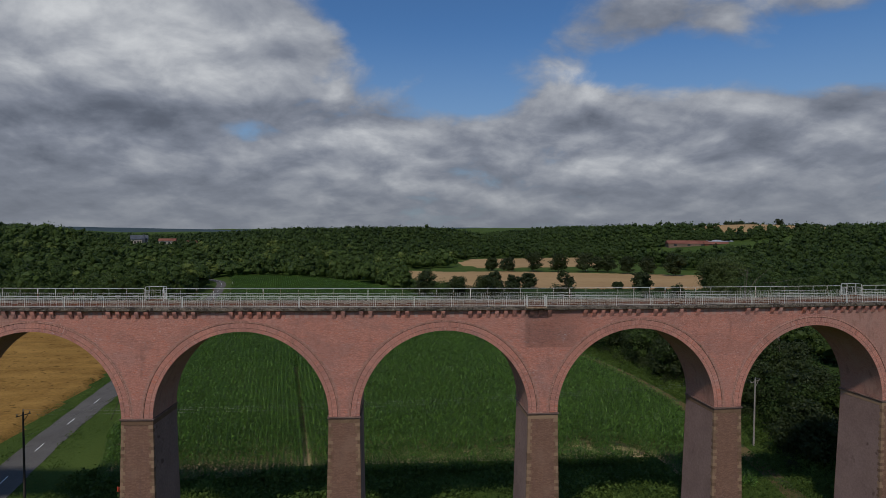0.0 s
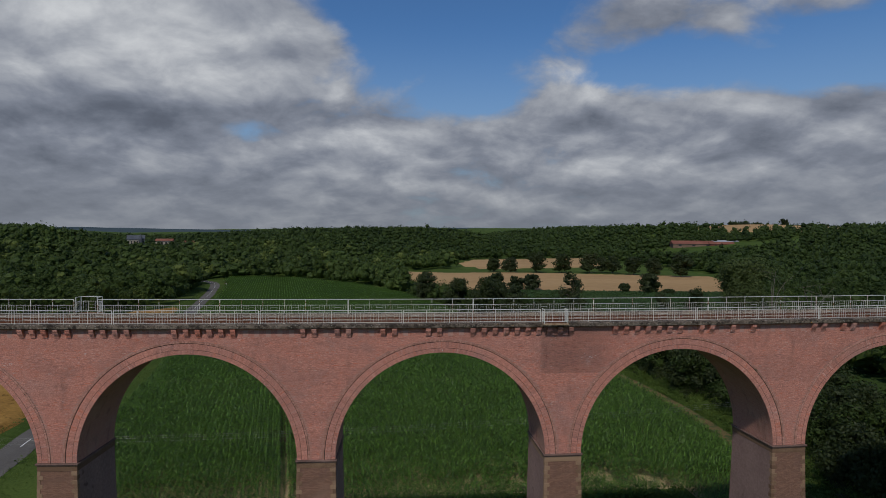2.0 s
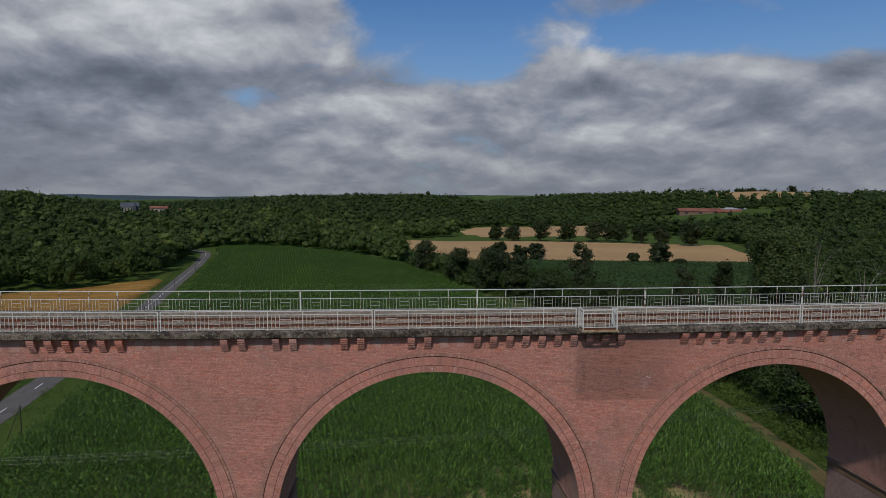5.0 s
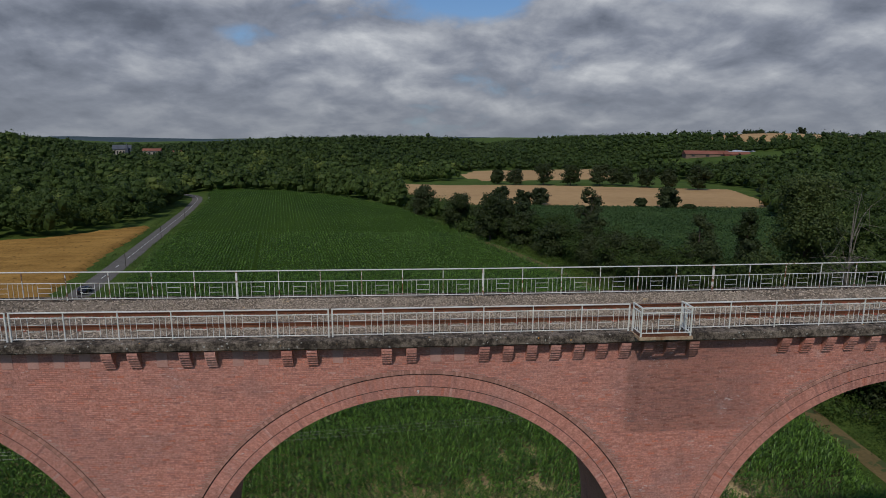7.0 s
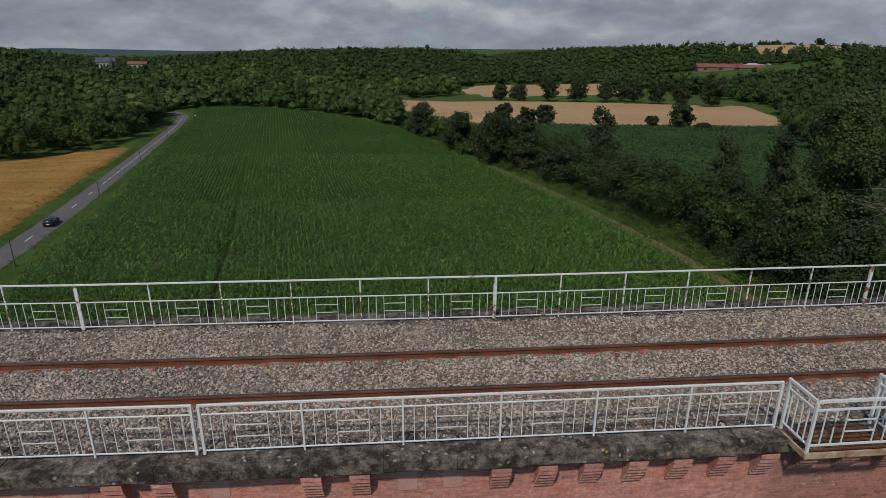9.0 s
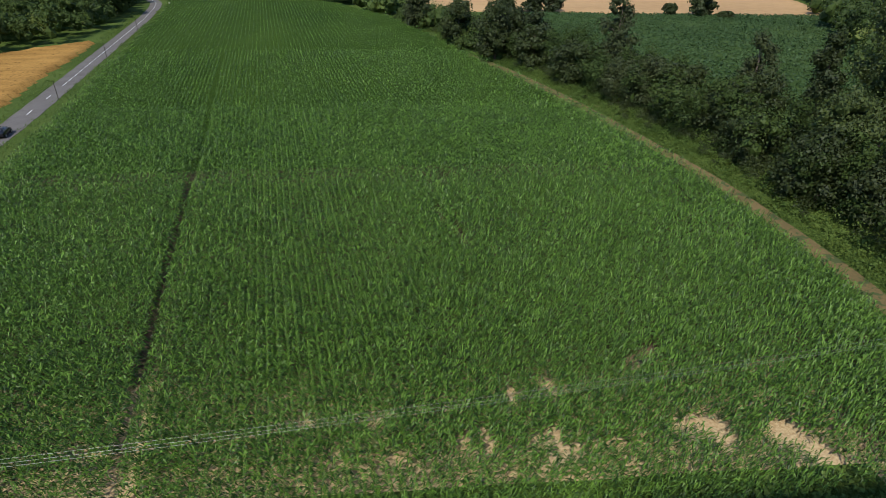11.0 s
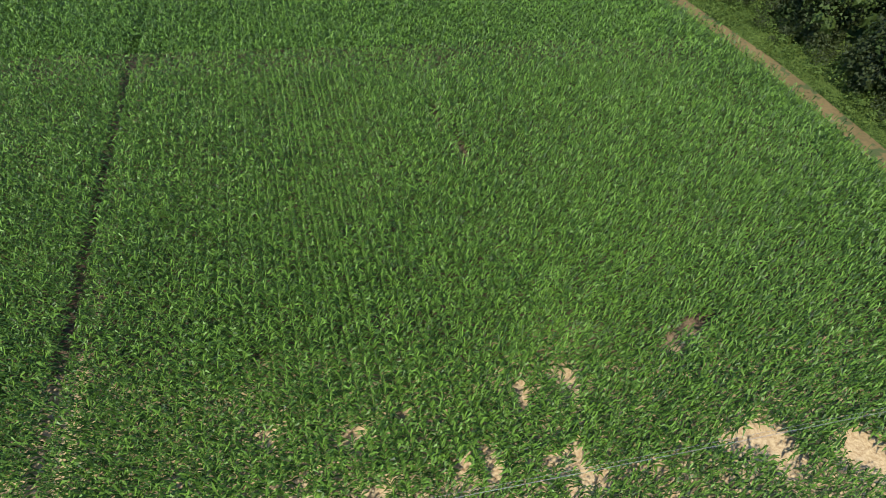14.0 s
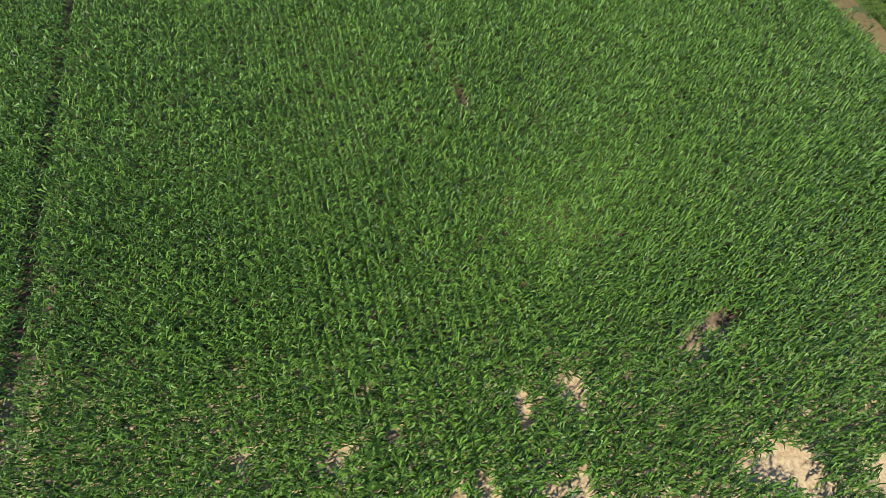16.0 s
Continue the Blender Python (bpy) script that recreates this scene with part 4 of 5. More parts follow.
def build_ballast():
    xs, ys = np.r_[np.arange(X_LO, -25, 2.0), np.arange(-25, 40, 0.25), np.arange(40, X_HI, 2.0)], np.linspace(0.2, WIDE - 0.15, 24)
    gx, gy = np.meshgrid(xs, ys)
    shoulder = 0.19 * smooth_step((0.85 - gy) / 0.6) + 0.18 * smooth_step((gy - (WIDE - 1.0)) / 0.7)
    zz = 23.82 + shoulder + 0.03 * lattice(gx / 0.3, gy / 0.3, 2)
    v = bend(np.stack([gx, gy, zz], -1).reshape(-1, 3))
    nx, ny = len(xs), len(ys)
    i = (np.arange(ny - 1)[:, None] * nx + np.arange(nx - 1)[None]).ravel()
    solid("ballast_bed", fast_mesh("ballast_bed", v, np.stack([i, i + 1, i + nx + 1, i + nx], -1), BED, True), "dark stony bed under the ballast", "ballast", kind="structure")
    # each stone the part that shows above its neighbours: an uneven ring and an off-centre top
    tri = np.array([(0, 1, 4), (1, 2, 4), (2, 3, 4), (3, 0, 4)])
    vs, fs, base = [], [], 0
    for x0, x1, size, count in ((-6, 17, 0.031, 72000), (-26, -6, 0.042, 15000), (17, 38, 0.042, 15000)):
        x, y = RNG.uniform(x0, x1, count), RNG.uniform(0.1, WIDE - 0.14, count)
        free = np.ones(count, bool)
        for ry in (1.82, 3.307):
            free &= np.abs(y - ry) > 0.125
        x, y = x[free], y[free]
        n = len(x)
        r = size * RNG.uniform(0.55, 1.4, n)
        z = 23.84 + 0.19 * smooth_step((0.85 - y) / 0.6) + 0.18 * smooth_step((y - (WIDE - 1.0)) / 0.7) + RNG.uniform(-0.012, 0.03, n)
        a = RNG.uniform(0, math.tau, (n, 1)) + np.arange(4) * math.tau / 4 + RNG.normal(0, 0.25, (n, 4))
        rad = r[:, None] * RNG.uniform(0.7, 1.35, (n, 4))
        ring = np.stack([rad * np.cos(a), rad * np.sin(a), RNG.uniform(-0.5, 0.25, (n, 4)) * r[:, None]], -1)
        apex = np.stack([RNG.normal(0, 0.35, n) * r, RNG.normal(0, 0.35, n) * r, r * RNG.uniform(0.5, 1.0, n)], -1)
        pts = np.concatenate([ring, apex[:, None]], 1) + np.stack([x, y, z], -1)[:, None]
        vs.append(bend(pts).reshape(-1, 3))
        fs.append((tri[None] + 5 * np.arange(n)[:, None, None]).reshape(-1, 3) + base)
        base += 5 * n
    solid("ballast_stones", fast_mesh("ballast_stones", np.concatenate(vs), np.concatenate(fs), BALLAST), "loose grey-brown crushed stone ballast round the rails", "ballast", kind="stuff")


build_ballast()

# ---- maize ----
ROW = np.array([-0.197, 1.0]) / math.hypot(0.197, 1.0)
ACROSS = np.array([ROW[1], -ROW[0]])
BARE = [(24.6, 36.1, 0.7, 0.6), (23.3, 35.2, 0.75, 0.65), (25.6, 36.6, 0.7, 0.6), (16.2, 32.7, 0.7, 1.1), (13.4, 32.2, 0.5, 1.1), (8.8, 32.3, 0.3, 0.3), (6.9, 31.5, 0.4, 0.6), (3.8, 30.3, 0.7, 0.6), (-1, 30.5, 0.3, 0.7), (25.9, 28.5, 1.6, 1.15), (26.9, 27.2, 0.7, 0.5), (31.2, 27.5, 1.5, 1.2), (32.4, 25.8, 0.9, 1.3), (32.6, 24.2, 0.9, 0.8), (28.5, 24.4, 0.7, 0.35), (10.9, 28.2, 0.6, 1.3), (14.4, 28.0, 0.6, 0.6), (15.6, 27.6, 0.6, 1.4), (16.6, 26.8, 0.5, 0.7), (19, 28.2, 0.4, 0.9), (21.3, 27.9, 0.35, 0.9), (23.8, 28.2, 0.6, 0.8), (9.2, 28, 0.5, 0.6), (5.1, 27, 0.5, 0.5), (7.1, 26.1, 0.5, 0.5), (1.2, 28.0, 0.5, 0.5), (-5.4, 28.6, 0.6, 0.4), (-14.6, 28.6, 0.9, 0.5), (12, 25.5, 0.6, 0.5), (20, 25.2, 0.6, 0.4)]


def maize_spots(u0, u1, v0, v1, gap, pitch):
    """Plant places in rows: u across the rows, v along them."""
    u = np.arange(u0, u1, gap)
    v = np.arange(v0, v1, pitch)
    uu, vv = np.meshgrid(u, v)
    uu, vv = uu.ravel(), vv.ravel()
    keep = RNG.random(len(uu)) > 0.05
    uu, vv = uu[keep], vv[keep]
    uu = uu + RNG.normal(0, 0.03, len(uu))
    vv = vv + RNG.uniform(-0.4, 0.4, len(vv)) * pitch
    p = uu[:, None] * ACROSS + vv[:, None] * ROW
    ok = inside(p[:, 0], p[:, 1], CORN_AREA)
    # short stretches of thin plants along the sprayer wheelings
    for mid, v0, v1 in ((23.0, 50, 57), (22.2, 58, 65), (41.4, 52, 60), (47.2, 52, 58), (7.2, 72, 110)):
        ok &= ~((np.abs(uu - mid) < 0.25) & (vv > v0) & (vv < v1) & (lattice(vv / 1.3, vv * 0 + mid, 4) > 0.4))
    for x, y, a, b in BARE:
        d = np.hypot((p[:, 0] - x) / a, (p[:, 1] - y) / b) + 0.5 * (lattice(p[:, 0] / 0.7, p[:, 1] / 0.7, 8) - 0.5)
        ok &= d > (0.82 if y < 29 and x < 24 else 0.98)
    edge = smooth_step((29.6 - p[:, 1]) / 4.2)
    ok &= RNG.random(len(p)) > edge * 0.12 * (lattice(p[:, 0] / 1.6, p[:, 1] / 1.6, 6) > 0.45)
    return p[ok]


def maize_mesh(p, leaves, broad):
    """Arching leaves on each stalk: a wide middle and a drooping tip."""
    n = len(p)
    size = RNG.uniform(0.8, 1.12, n) * (0.93 + 0.14 * lattice(p[:, 0] / 5, p[:, 1] / 5, 1)) * np.where(p[:, 1] < 27.0, 0.8, 1.0) * np.where(np.abs(p @ ACROSS + 6.35) < 0.38, 0.42, 1.0)
    twist = math.atan2(ACROSS[1], ACROSS[0]) + RNG.normal(0, 0.3, n)
    vs, fs, base = [], [], 0
    for k in range(leaves):
        f = k / max(leaves - 1, 1)
        az = twist + math.pi * k + RNG.normal(0, 0.5, n)
        up = (0.75 + 1.15 * f) * size
        long = size * (0.74 - 0.26 * f) * RNG.uniform(0.7, 1.15, n)
        rise = (0.25 + 0.75 * f) * RNG.uniform(0.5, 1.4, n)
        d = np.stack([np.cos(az), np.sin(az), 0 * az], -1)
        s = np.stack([-np.sin(az), np.cos(az), 0 * az], -1)
        tilt = RNG.normal(0, 0.5, n)[:, None] * np.array([0, 0, 1.0])
        root = np.c_[p, up]
        wide = 0.031 * size[:, None] * broad * (1.5 if f < 0.3 else 1.0)
        mid = root + d * (0.45 * long)[:, None] + np.c_[np.zeros((n, 2)), rise * long * 0.75]
        tip = root + d * (0.98 * long)[:, None] + np.c_[np.zeros((n, 2)), (rise - RNG.uniform(0.2, 0.9, n)) * long * 0.85]
        pts = np.stack([root - s * wide * 0.45, root + s * wide * 0.45, mid + (s + tilt) * wide, mid - (s + tilt) * wide, tip], 1)
        vs.append(pts.reshape(-1, 3))
        t = np.array([(0, 1, 2), (0, 2, 3), (3, 2, 4)])
        fs.append((t[None] + 5 * np.arange(n)[:, None, None]).reshape(-1, 3) + base)
        base += 5 * n
    return fast_mesh("maize", np.concatenate(vs), np.concatenate(fs), CORN)


def build_maize():
    near = maize_spots(-70, 75, 5, 86, 0.75, 0.22)
    close = near[:, 1] < 52
    solid("maize_plants", maize_mesh(near[close], 9, 1.5), "dense rows of green maize with arching leaves", "maize", kind="stuff")
    solid("maize_plants", maize_mesh(near[~close & (near[:, 1] < 72)], 7, 1.75), "dense rows of green maize in the open field", "maize", kind="stuff")
    mid = maize_spots(-75, 75, 60, 130, 0.75, 0.3)
    mid = mid[(mid[:, 1] >= 72) & (mid[:, 1] < 108)]
    solid("maize_plants", maize_mesh(mid, 5, 2.1), "dense rows of green maize beyond the middle of the field", "maize", kind="stuff")
    mid = maize_spots(-85, 75, 90, 190, 0.75, 0.44)
    mid = mid[(mid[:, 1] >= 108) & (mid[:, 1] < 160)]
    solid("maize_plants", maize_mesh(mid, 3, 2.6), "dense rows of green maize farther down the field", "maize", kind="stuff")
    far = maize_spots(-95, 85, 150, 350, 1.1, 0.9)
    far = far[far[:, 1] >= 160]
    solid("maize_plants", maize_mesh(far, 3, 3.0), "distant green maize to the field's far edge", "maize", kind="stuff")
    # sheet under the farther rows' leaves, canopy shade put into its dark green
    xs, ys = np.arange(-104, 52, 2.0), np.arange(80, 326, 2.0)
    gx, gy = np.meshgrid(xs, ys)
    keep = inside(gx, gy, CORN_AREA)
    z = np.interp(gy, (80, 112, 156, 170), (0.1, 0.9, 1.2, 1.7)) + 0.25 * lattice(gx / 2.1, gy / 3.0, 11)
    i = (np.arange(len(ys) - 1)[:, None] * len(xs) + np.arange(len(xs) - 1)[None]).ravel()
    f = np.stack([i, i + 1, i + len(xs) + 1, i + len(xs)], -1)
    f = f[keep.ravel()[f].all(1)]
    solid("maize_canopy", fast_mesh("maize_canopy", np.stack([gx, gy, z], -1).reshape(-1, 3), f, CORN_FLOOR, True), "closed green canopy of the distant maize, its shade put into the colour", "maize", kind="stuff")


build_maize()


# ---- trees ----
def leaf_soup(centres, radii, counts, size, rng, ruffle=0.55, deep=0.6):
    """Leaf clumps as single jagged triangles laid over the skins of many lumps. centres (n, 3), radii (n, 3), counts and size by lump."""
    who = np.repeat(np.arange(len(centres)), counts)
    n = len(who)
    d = rng.normal(size=(n, 3))
    d[:, 2] = np.where(d[:, 2] < -0.35, -d[:, 2], d[:, 2])
    d /= np.linalg.norm(d, axis=1)[:, None]
    at = centres[who] + d * radii[who] * rng.uniform(deep, 1.12, (n, 1))
    normal = d + rng.normal(0, ruffle, (n, 3))
    normal /= np.linalg.norm(normal, axis=1)[:, None]
    a = np.cross(normal, rng.normal(size=(n, 3)))
    a /= np.linalg.norm(a, axis=1)[:, None]
    b = np.cross(normal, a)
    s = (np.broadcast_to(size, (len(centres),))[who] * rng.uniform(0.6, 1.35, n))[:, None]
    k = rng.uniform(0.5, 1.0, (n, 2))
    tri = np.stack([at + a * s, at - a * s * k[:, :1] * 0.6 + b * s * k[:, 1:], at - a * s * 0.4 - b * s * 0.8], 1)
    return tri.reshape(-1, 3), np.arange(3 * n).reshape(-1, 3)


def core_soup(centres, radii, rng, share=0.8):
    """The dense dark heart of each leaf lump: a knobbly ball of twenty faces."""
    g = (1 + 5 ** 0.5) / 2
    v = np.array([(-1, g, 0), (1, g, 0), (-1, -g, 0), (1, -g, 0), (0, -1, g), (0, 1, g), (0, -1, -g), (0, 1, -g), (g, 0, -1), (g, 0, 1), (-g, 0, -1), (-g, 0, 1)]) / math.hypot(1, g)
    f = np.array([(0, 11, 5), (0, 5, 1), (0, 1, 7), (0, 7, 10), (0, 10, 11), (1, 5, 9), (5, 11, 4), (11, 10, 2), (10, 7, 6), (7, 1, 8), (3, 9, 4), (3, 4, 2), (3, 2, 6), (3, 6, 8), (3, 8, 9), (4, 9, 5), (2, 4, 11), (6, 2, 10), (8, 6, 7), (9, 8, 1)])
    n = len(centres)
    pts = centres[:, None] + v[None] * radii[:, None] * share * rng.uniform(0.68, 1.22, (n, 12, 1))
    return pts.reshape(-1, 3), (f[None] + 12 * np.arange(n)[:, None, None]).reshape(-1, 3)


def together(*pieces):
    """Several (verts, faces) as one."""
    base, vs, fs = 0, [], []
    for v, f in pieces:
        vs.append(v)
        fs.append(f + base)
        base += len(v)
    return np.concatenate(vs), np.concatenate(fs)


def lumps_of(x, y, z, tall, wide, count, rng, tip=0.0):
    """Lumps of a crown. tip: how far it narrows to the top."""
    t = rng.uniform(0.1, 0.92, count)
    a = rng.uniform(0, math.tau, count)
    full = np.sin(math.pi * (0.16 + 0.74 * t)) ** 0.7
    reach = wide * 0.46 * full * (1 - 0.75 * tip * t) * rng.uniform(0.25, 1.0, count)
    r = wide * rng.uniform(0.15, 0.27, count) * (0.6 + 0.4 * full) * (1 - 0.5 * tip * t)
    c = np.stack([x + reach * np.cos(a), y + reach * np.sin(a), z + tall * (0.05 + 1.03 * t) - 0.9 * r * t], -1)
    return c, np.stack([r, r, r * rng.uniform(0.8, 1.0 + tip, count)], -1)


def tree(name, x, y, tall, wide, mat, seed, label, category="tree", tip=0.0, leaves=2200, size=0.3, bare=0.0, group="", z=None):
    """A tree of its own: trunk, limbs and a crown of many leaf clumps."""
    rng = np.random.default_rng(seed)
    z = float(ground_height(x, y)) - 0.1 if z is None else z
    t = thing(name, (x, y, z), label, category, group)
    bm = bmesh.new()
    lean = rng.normal(0, 0.02, 2) * tall
    r = (0.018 * tall + 0.05) * (0.6 if bare else 1.0)
    mid = Vector((lean[0] * 0.4, lean[1] * 0.4, tall * 0.45))
    add_rod(bm, (0, 0, 0), mid, r, r * 0.7)
    add_rod(bm, mid, (lean[0], lean[1], tall * 0.86), r * 0.7, r * 0.15)
    count = 9 if bare == 1 else int(26 + tall * 1.6)
    c, rad = lumps_of(lean[0] * 0.6, lean[1] * 0.6, 0, tall, wide, count, rng, tip)
    for q in c[: (24 if bare else 8)]:
        root = mid.lerp(Vector((lean[0], lean[1], tall * 0.7)), float(rng.uniform(0, 0.8)))
        root.z = min(root.z, float(q[2]) - 0.1 * tall) if q[2] > 0.3 * tall else root.z * 0.6
        bend = root.lerp(Vector(q), 0.5) + Vector((0, 0, 0.05 * tall))
        add_rod(bm, root, bend, r * 0.35, r * 0.22, 6)
        add_rod(bm, bend, Vector(q), r * 0.22, r * 0.08, 6)
        if bare:
            for _ in range(4):
                add_rod(bm, bend.lerp(Vector(q), float(rng.uniform(0.2, 1))), Vector(q) + Vector(rng.normal(0, 0.09 * tall, 3)), r * 0.09, r * 0.03, 5)
    part("trunk", bm, DEADWOOD if bare else BARK, t, "bare grey trunk and limbs" if bare else "")
    if bare < 1:
        w = (rad[:, 0] ** 2)
        n = np.maximum((leaves * (1 - bare) * w / w.sum()).astype(int), 12)
        v, f = leaf_soup(c, rad, n, size * 1.25, rng, 0.5, 0.45)
        if not bare:
            v, f = together((v, f), core_soup(c, rad, rng, 0.45 if wide > 10 else 0.58))
        v[:, 2] = np.maximum(v[:, 2], 0.15)
        part("crown", fast_mesh("crown", v, f, mat), mat, t)
    return t


def build_near_trees():
    hedge = "dark green deciduous tree in the hedge belt beside the track"
    # x, y, height, spread, kind of leaf, narrowing
    rows = [(30.9, 152.8, 14.6, 7.7, 0, 0.2), (36, 158, 12.9, 6.9, 0, 0), (42.9, 159.7, 11.2, 6.9, 0, 0), (52.3, 127.2, 18.1, 7.7, 2, 0.5), (43.7, 125.5, 10.3, 7.7, 0, 0.1), (52.3, 105.1, 11.2, 7.7, 2, 0.1), (54.9, 99.1, 10.3, 6.9, 0, 0), (64.3, 94.8, 15.5, 6.9, 2, 0.6), (60.5, 86.5, 11.5, 7.2, 0, 0.1), (63.8, 77.5, 18.5, 5.6, 0, 0.7), (57.4, 88, 8.6, 6.9, 0, 0), (24, 175.9, 12.9, 7.7, 0, 0.2), (13.8, 204, 12.9, 7.7, 2, 0.1), (57.4, 64.1, 10.3, 7.7, 0, 0), (60.9, 55.6, 11.2, 7.7, 2, 0.1), (59.1, 43.7, 9.5, 7.7, 0, 0), (62.6, 33.4, 10.3, 8.6, 0, 0), (55.7, 77.8, 7.7, 6, 0, 0), (48.9, 111.9, 8.6, 6, 2, 0), (38.6, 142.6, 10.3, 6.9, 0, 0.1), (55.7, 23.2, 8.6, 7.7, 0, 0), (67.7, 47.1, 12, 8.6, 0, 0), (72.8, 31.7, 12, 9.5, 0, 0), (86, 69, 7, 6.5, 2, 0.2)]
    for k, (x, y, tall, wide, leaf, tip) in enumerate(rows):
        tree("hedge_tree", x, y, tall, wide * 1.3, (LEAF_A, LEAF_B, LEAF_C)[leaf], 100 + k, hedge if leaf == 0 else "grey-green tree in the hedge belt beside the track", tip=tip, leaves=11000 if y < 112 else 5000, size=0.17 if y < 112 else 0.26, group="hedge trees")
    tree("willow_tree", 74.0, 76.5, 24.5, 15, LEAF_B, 61, "tall light green tree rising above the viaduct rail", tip=0.3, leaves=26000, size=0.18)
    tree("willow_tree", 59.5, 66, 14.5, 8, LEAF_B, 62, "lower light green tree with open crown", tip=0.3, leaves=9000, size=0.17)
    tree("dead_tree", 71, 62.5, 24.5, 8, LEAF_B, 63, "half-dead tree with bare pale branches", "tree", 0.2, 3000, 0.16, bare=0.75)
    tree("dead_tree", 73, 55, 23, 10, LEAF_B, 64, "leafless dead tree with spreading pale branches", "tree", 0.0, 100, 0.3, bare=1.0)
    for k, (x, y, tall, wide) in enumerate(((122.5, 230.5, 10.3, 9.5), (111.4, 234.7, 4.7, 5.2), (130.2, 227.1, 2.6, 5.2), (68.6, 247.5, 8.6, 7.7), (60.9, 247.5, 7.7, 6.9), (50.6, 248.4, 9.5, 6.9), (80.5, 364.4, 11.2, 12), (99.4, 364.4, 15.5, 12.9), (116.5, 361, 14.6, 12.9), (136.2, 360.1, 14.6, 13.8), (151.6, 357.6, 12.9, 11.2), (161, 343.9, 12.9, 11.2), (171.3, 335.4, 12.9, 11.2), (70.3, 374.6, 10.3, 9.5), (183.3, 321.7, 16.3, 13.8), (146.5, 364.4, 11.2, 8.6))):
        tree("field_tree", x, y, tall, wide, LEAF_A if k % 3 else LEAF_C, 300 + k, "round dark green tree standing by the pale wheat", leaves=2400, size=0.42, group="field trees")
    for k, (x, y, tall, wide) in enumerate(((602, 826, 14, 14), (530, 846, 9, 20), (552, 850, 10, 20), (572, 848, 9, 18), (650, 840, 10, 20), (676, 838, 12, 18), (700, 836, 10, 18), (722, 840, 11, 16))):
        tree("hill_tree", x, y, tall, wide, LEAF_A, 400 + k, "dark tree on the far hilltop field", leaves=700, size=0.8, group="hilltop trees")


build_near_trees()


def woods_here(x, y):
    """Where woodland grows."""
    left = (x < np.interp(y, (-512.5, 50.5, 163.1, 188.7, 246.7, 293.6, 316.6), (-367.1, -330.0, -98.0, -87.2, -94.9, -108.6, -127.5))) & (y > 20)
    far_edge = np.interp(x, (-101.8, -94.9, -56.4, -19.6, 4.4, 18.1, 30), (328.6, 326.9, 313.2, 275.7, 234.7, 192.1, 151.1))
    centre = (y > far_edge) & (x > -115) & (x < np.interp(y, (144.3, 195.5, 238.1, 280.8, 349, 378.9, 408.7, 477, 562.3, 596.4), (35.2, 26.6, 14.6, 0.9, -4.2, 2.6, 48.9, 48.9, 72.8, 343.3)))
    centre |= (y > 316) & (x <= -84)
    right = (x > right_edge(y) + 4) & (y > -10)
    back = y > np.interp(x, (0.9, 76.3, 196.1, 257.7), (374.6, 545.2, 572.5, 425.8))
    belt = (x > np.interp(y, (16.4, 45.4, 71, 91.4, 117, 141.8, 169, 204, 233.9), (57.4, 55.7, 54.4, 50.6, 45, 38.2, 27.9, 15.9, 6.1))) & (x < np.interp(y, (16.4, 50.5, 76.1, 110.2, 152.8, 195.5, 233.9), (78, 86.5, 67.7, 59.1, 52.3, 38.6, 19.8))) & (y > 13) & (y < 238)
    clear = (np.hypot((x - 322) / 92, (y - 548) / 62) < 1) | (np.hypot((x - 400) / 85, (y - 535) / 45) < 1) | inside(x, y, np.array([(430, 690), (680, 672), (711, 861), (463, 878)]))
    return (left | centre | right | back | belt) & ~clear


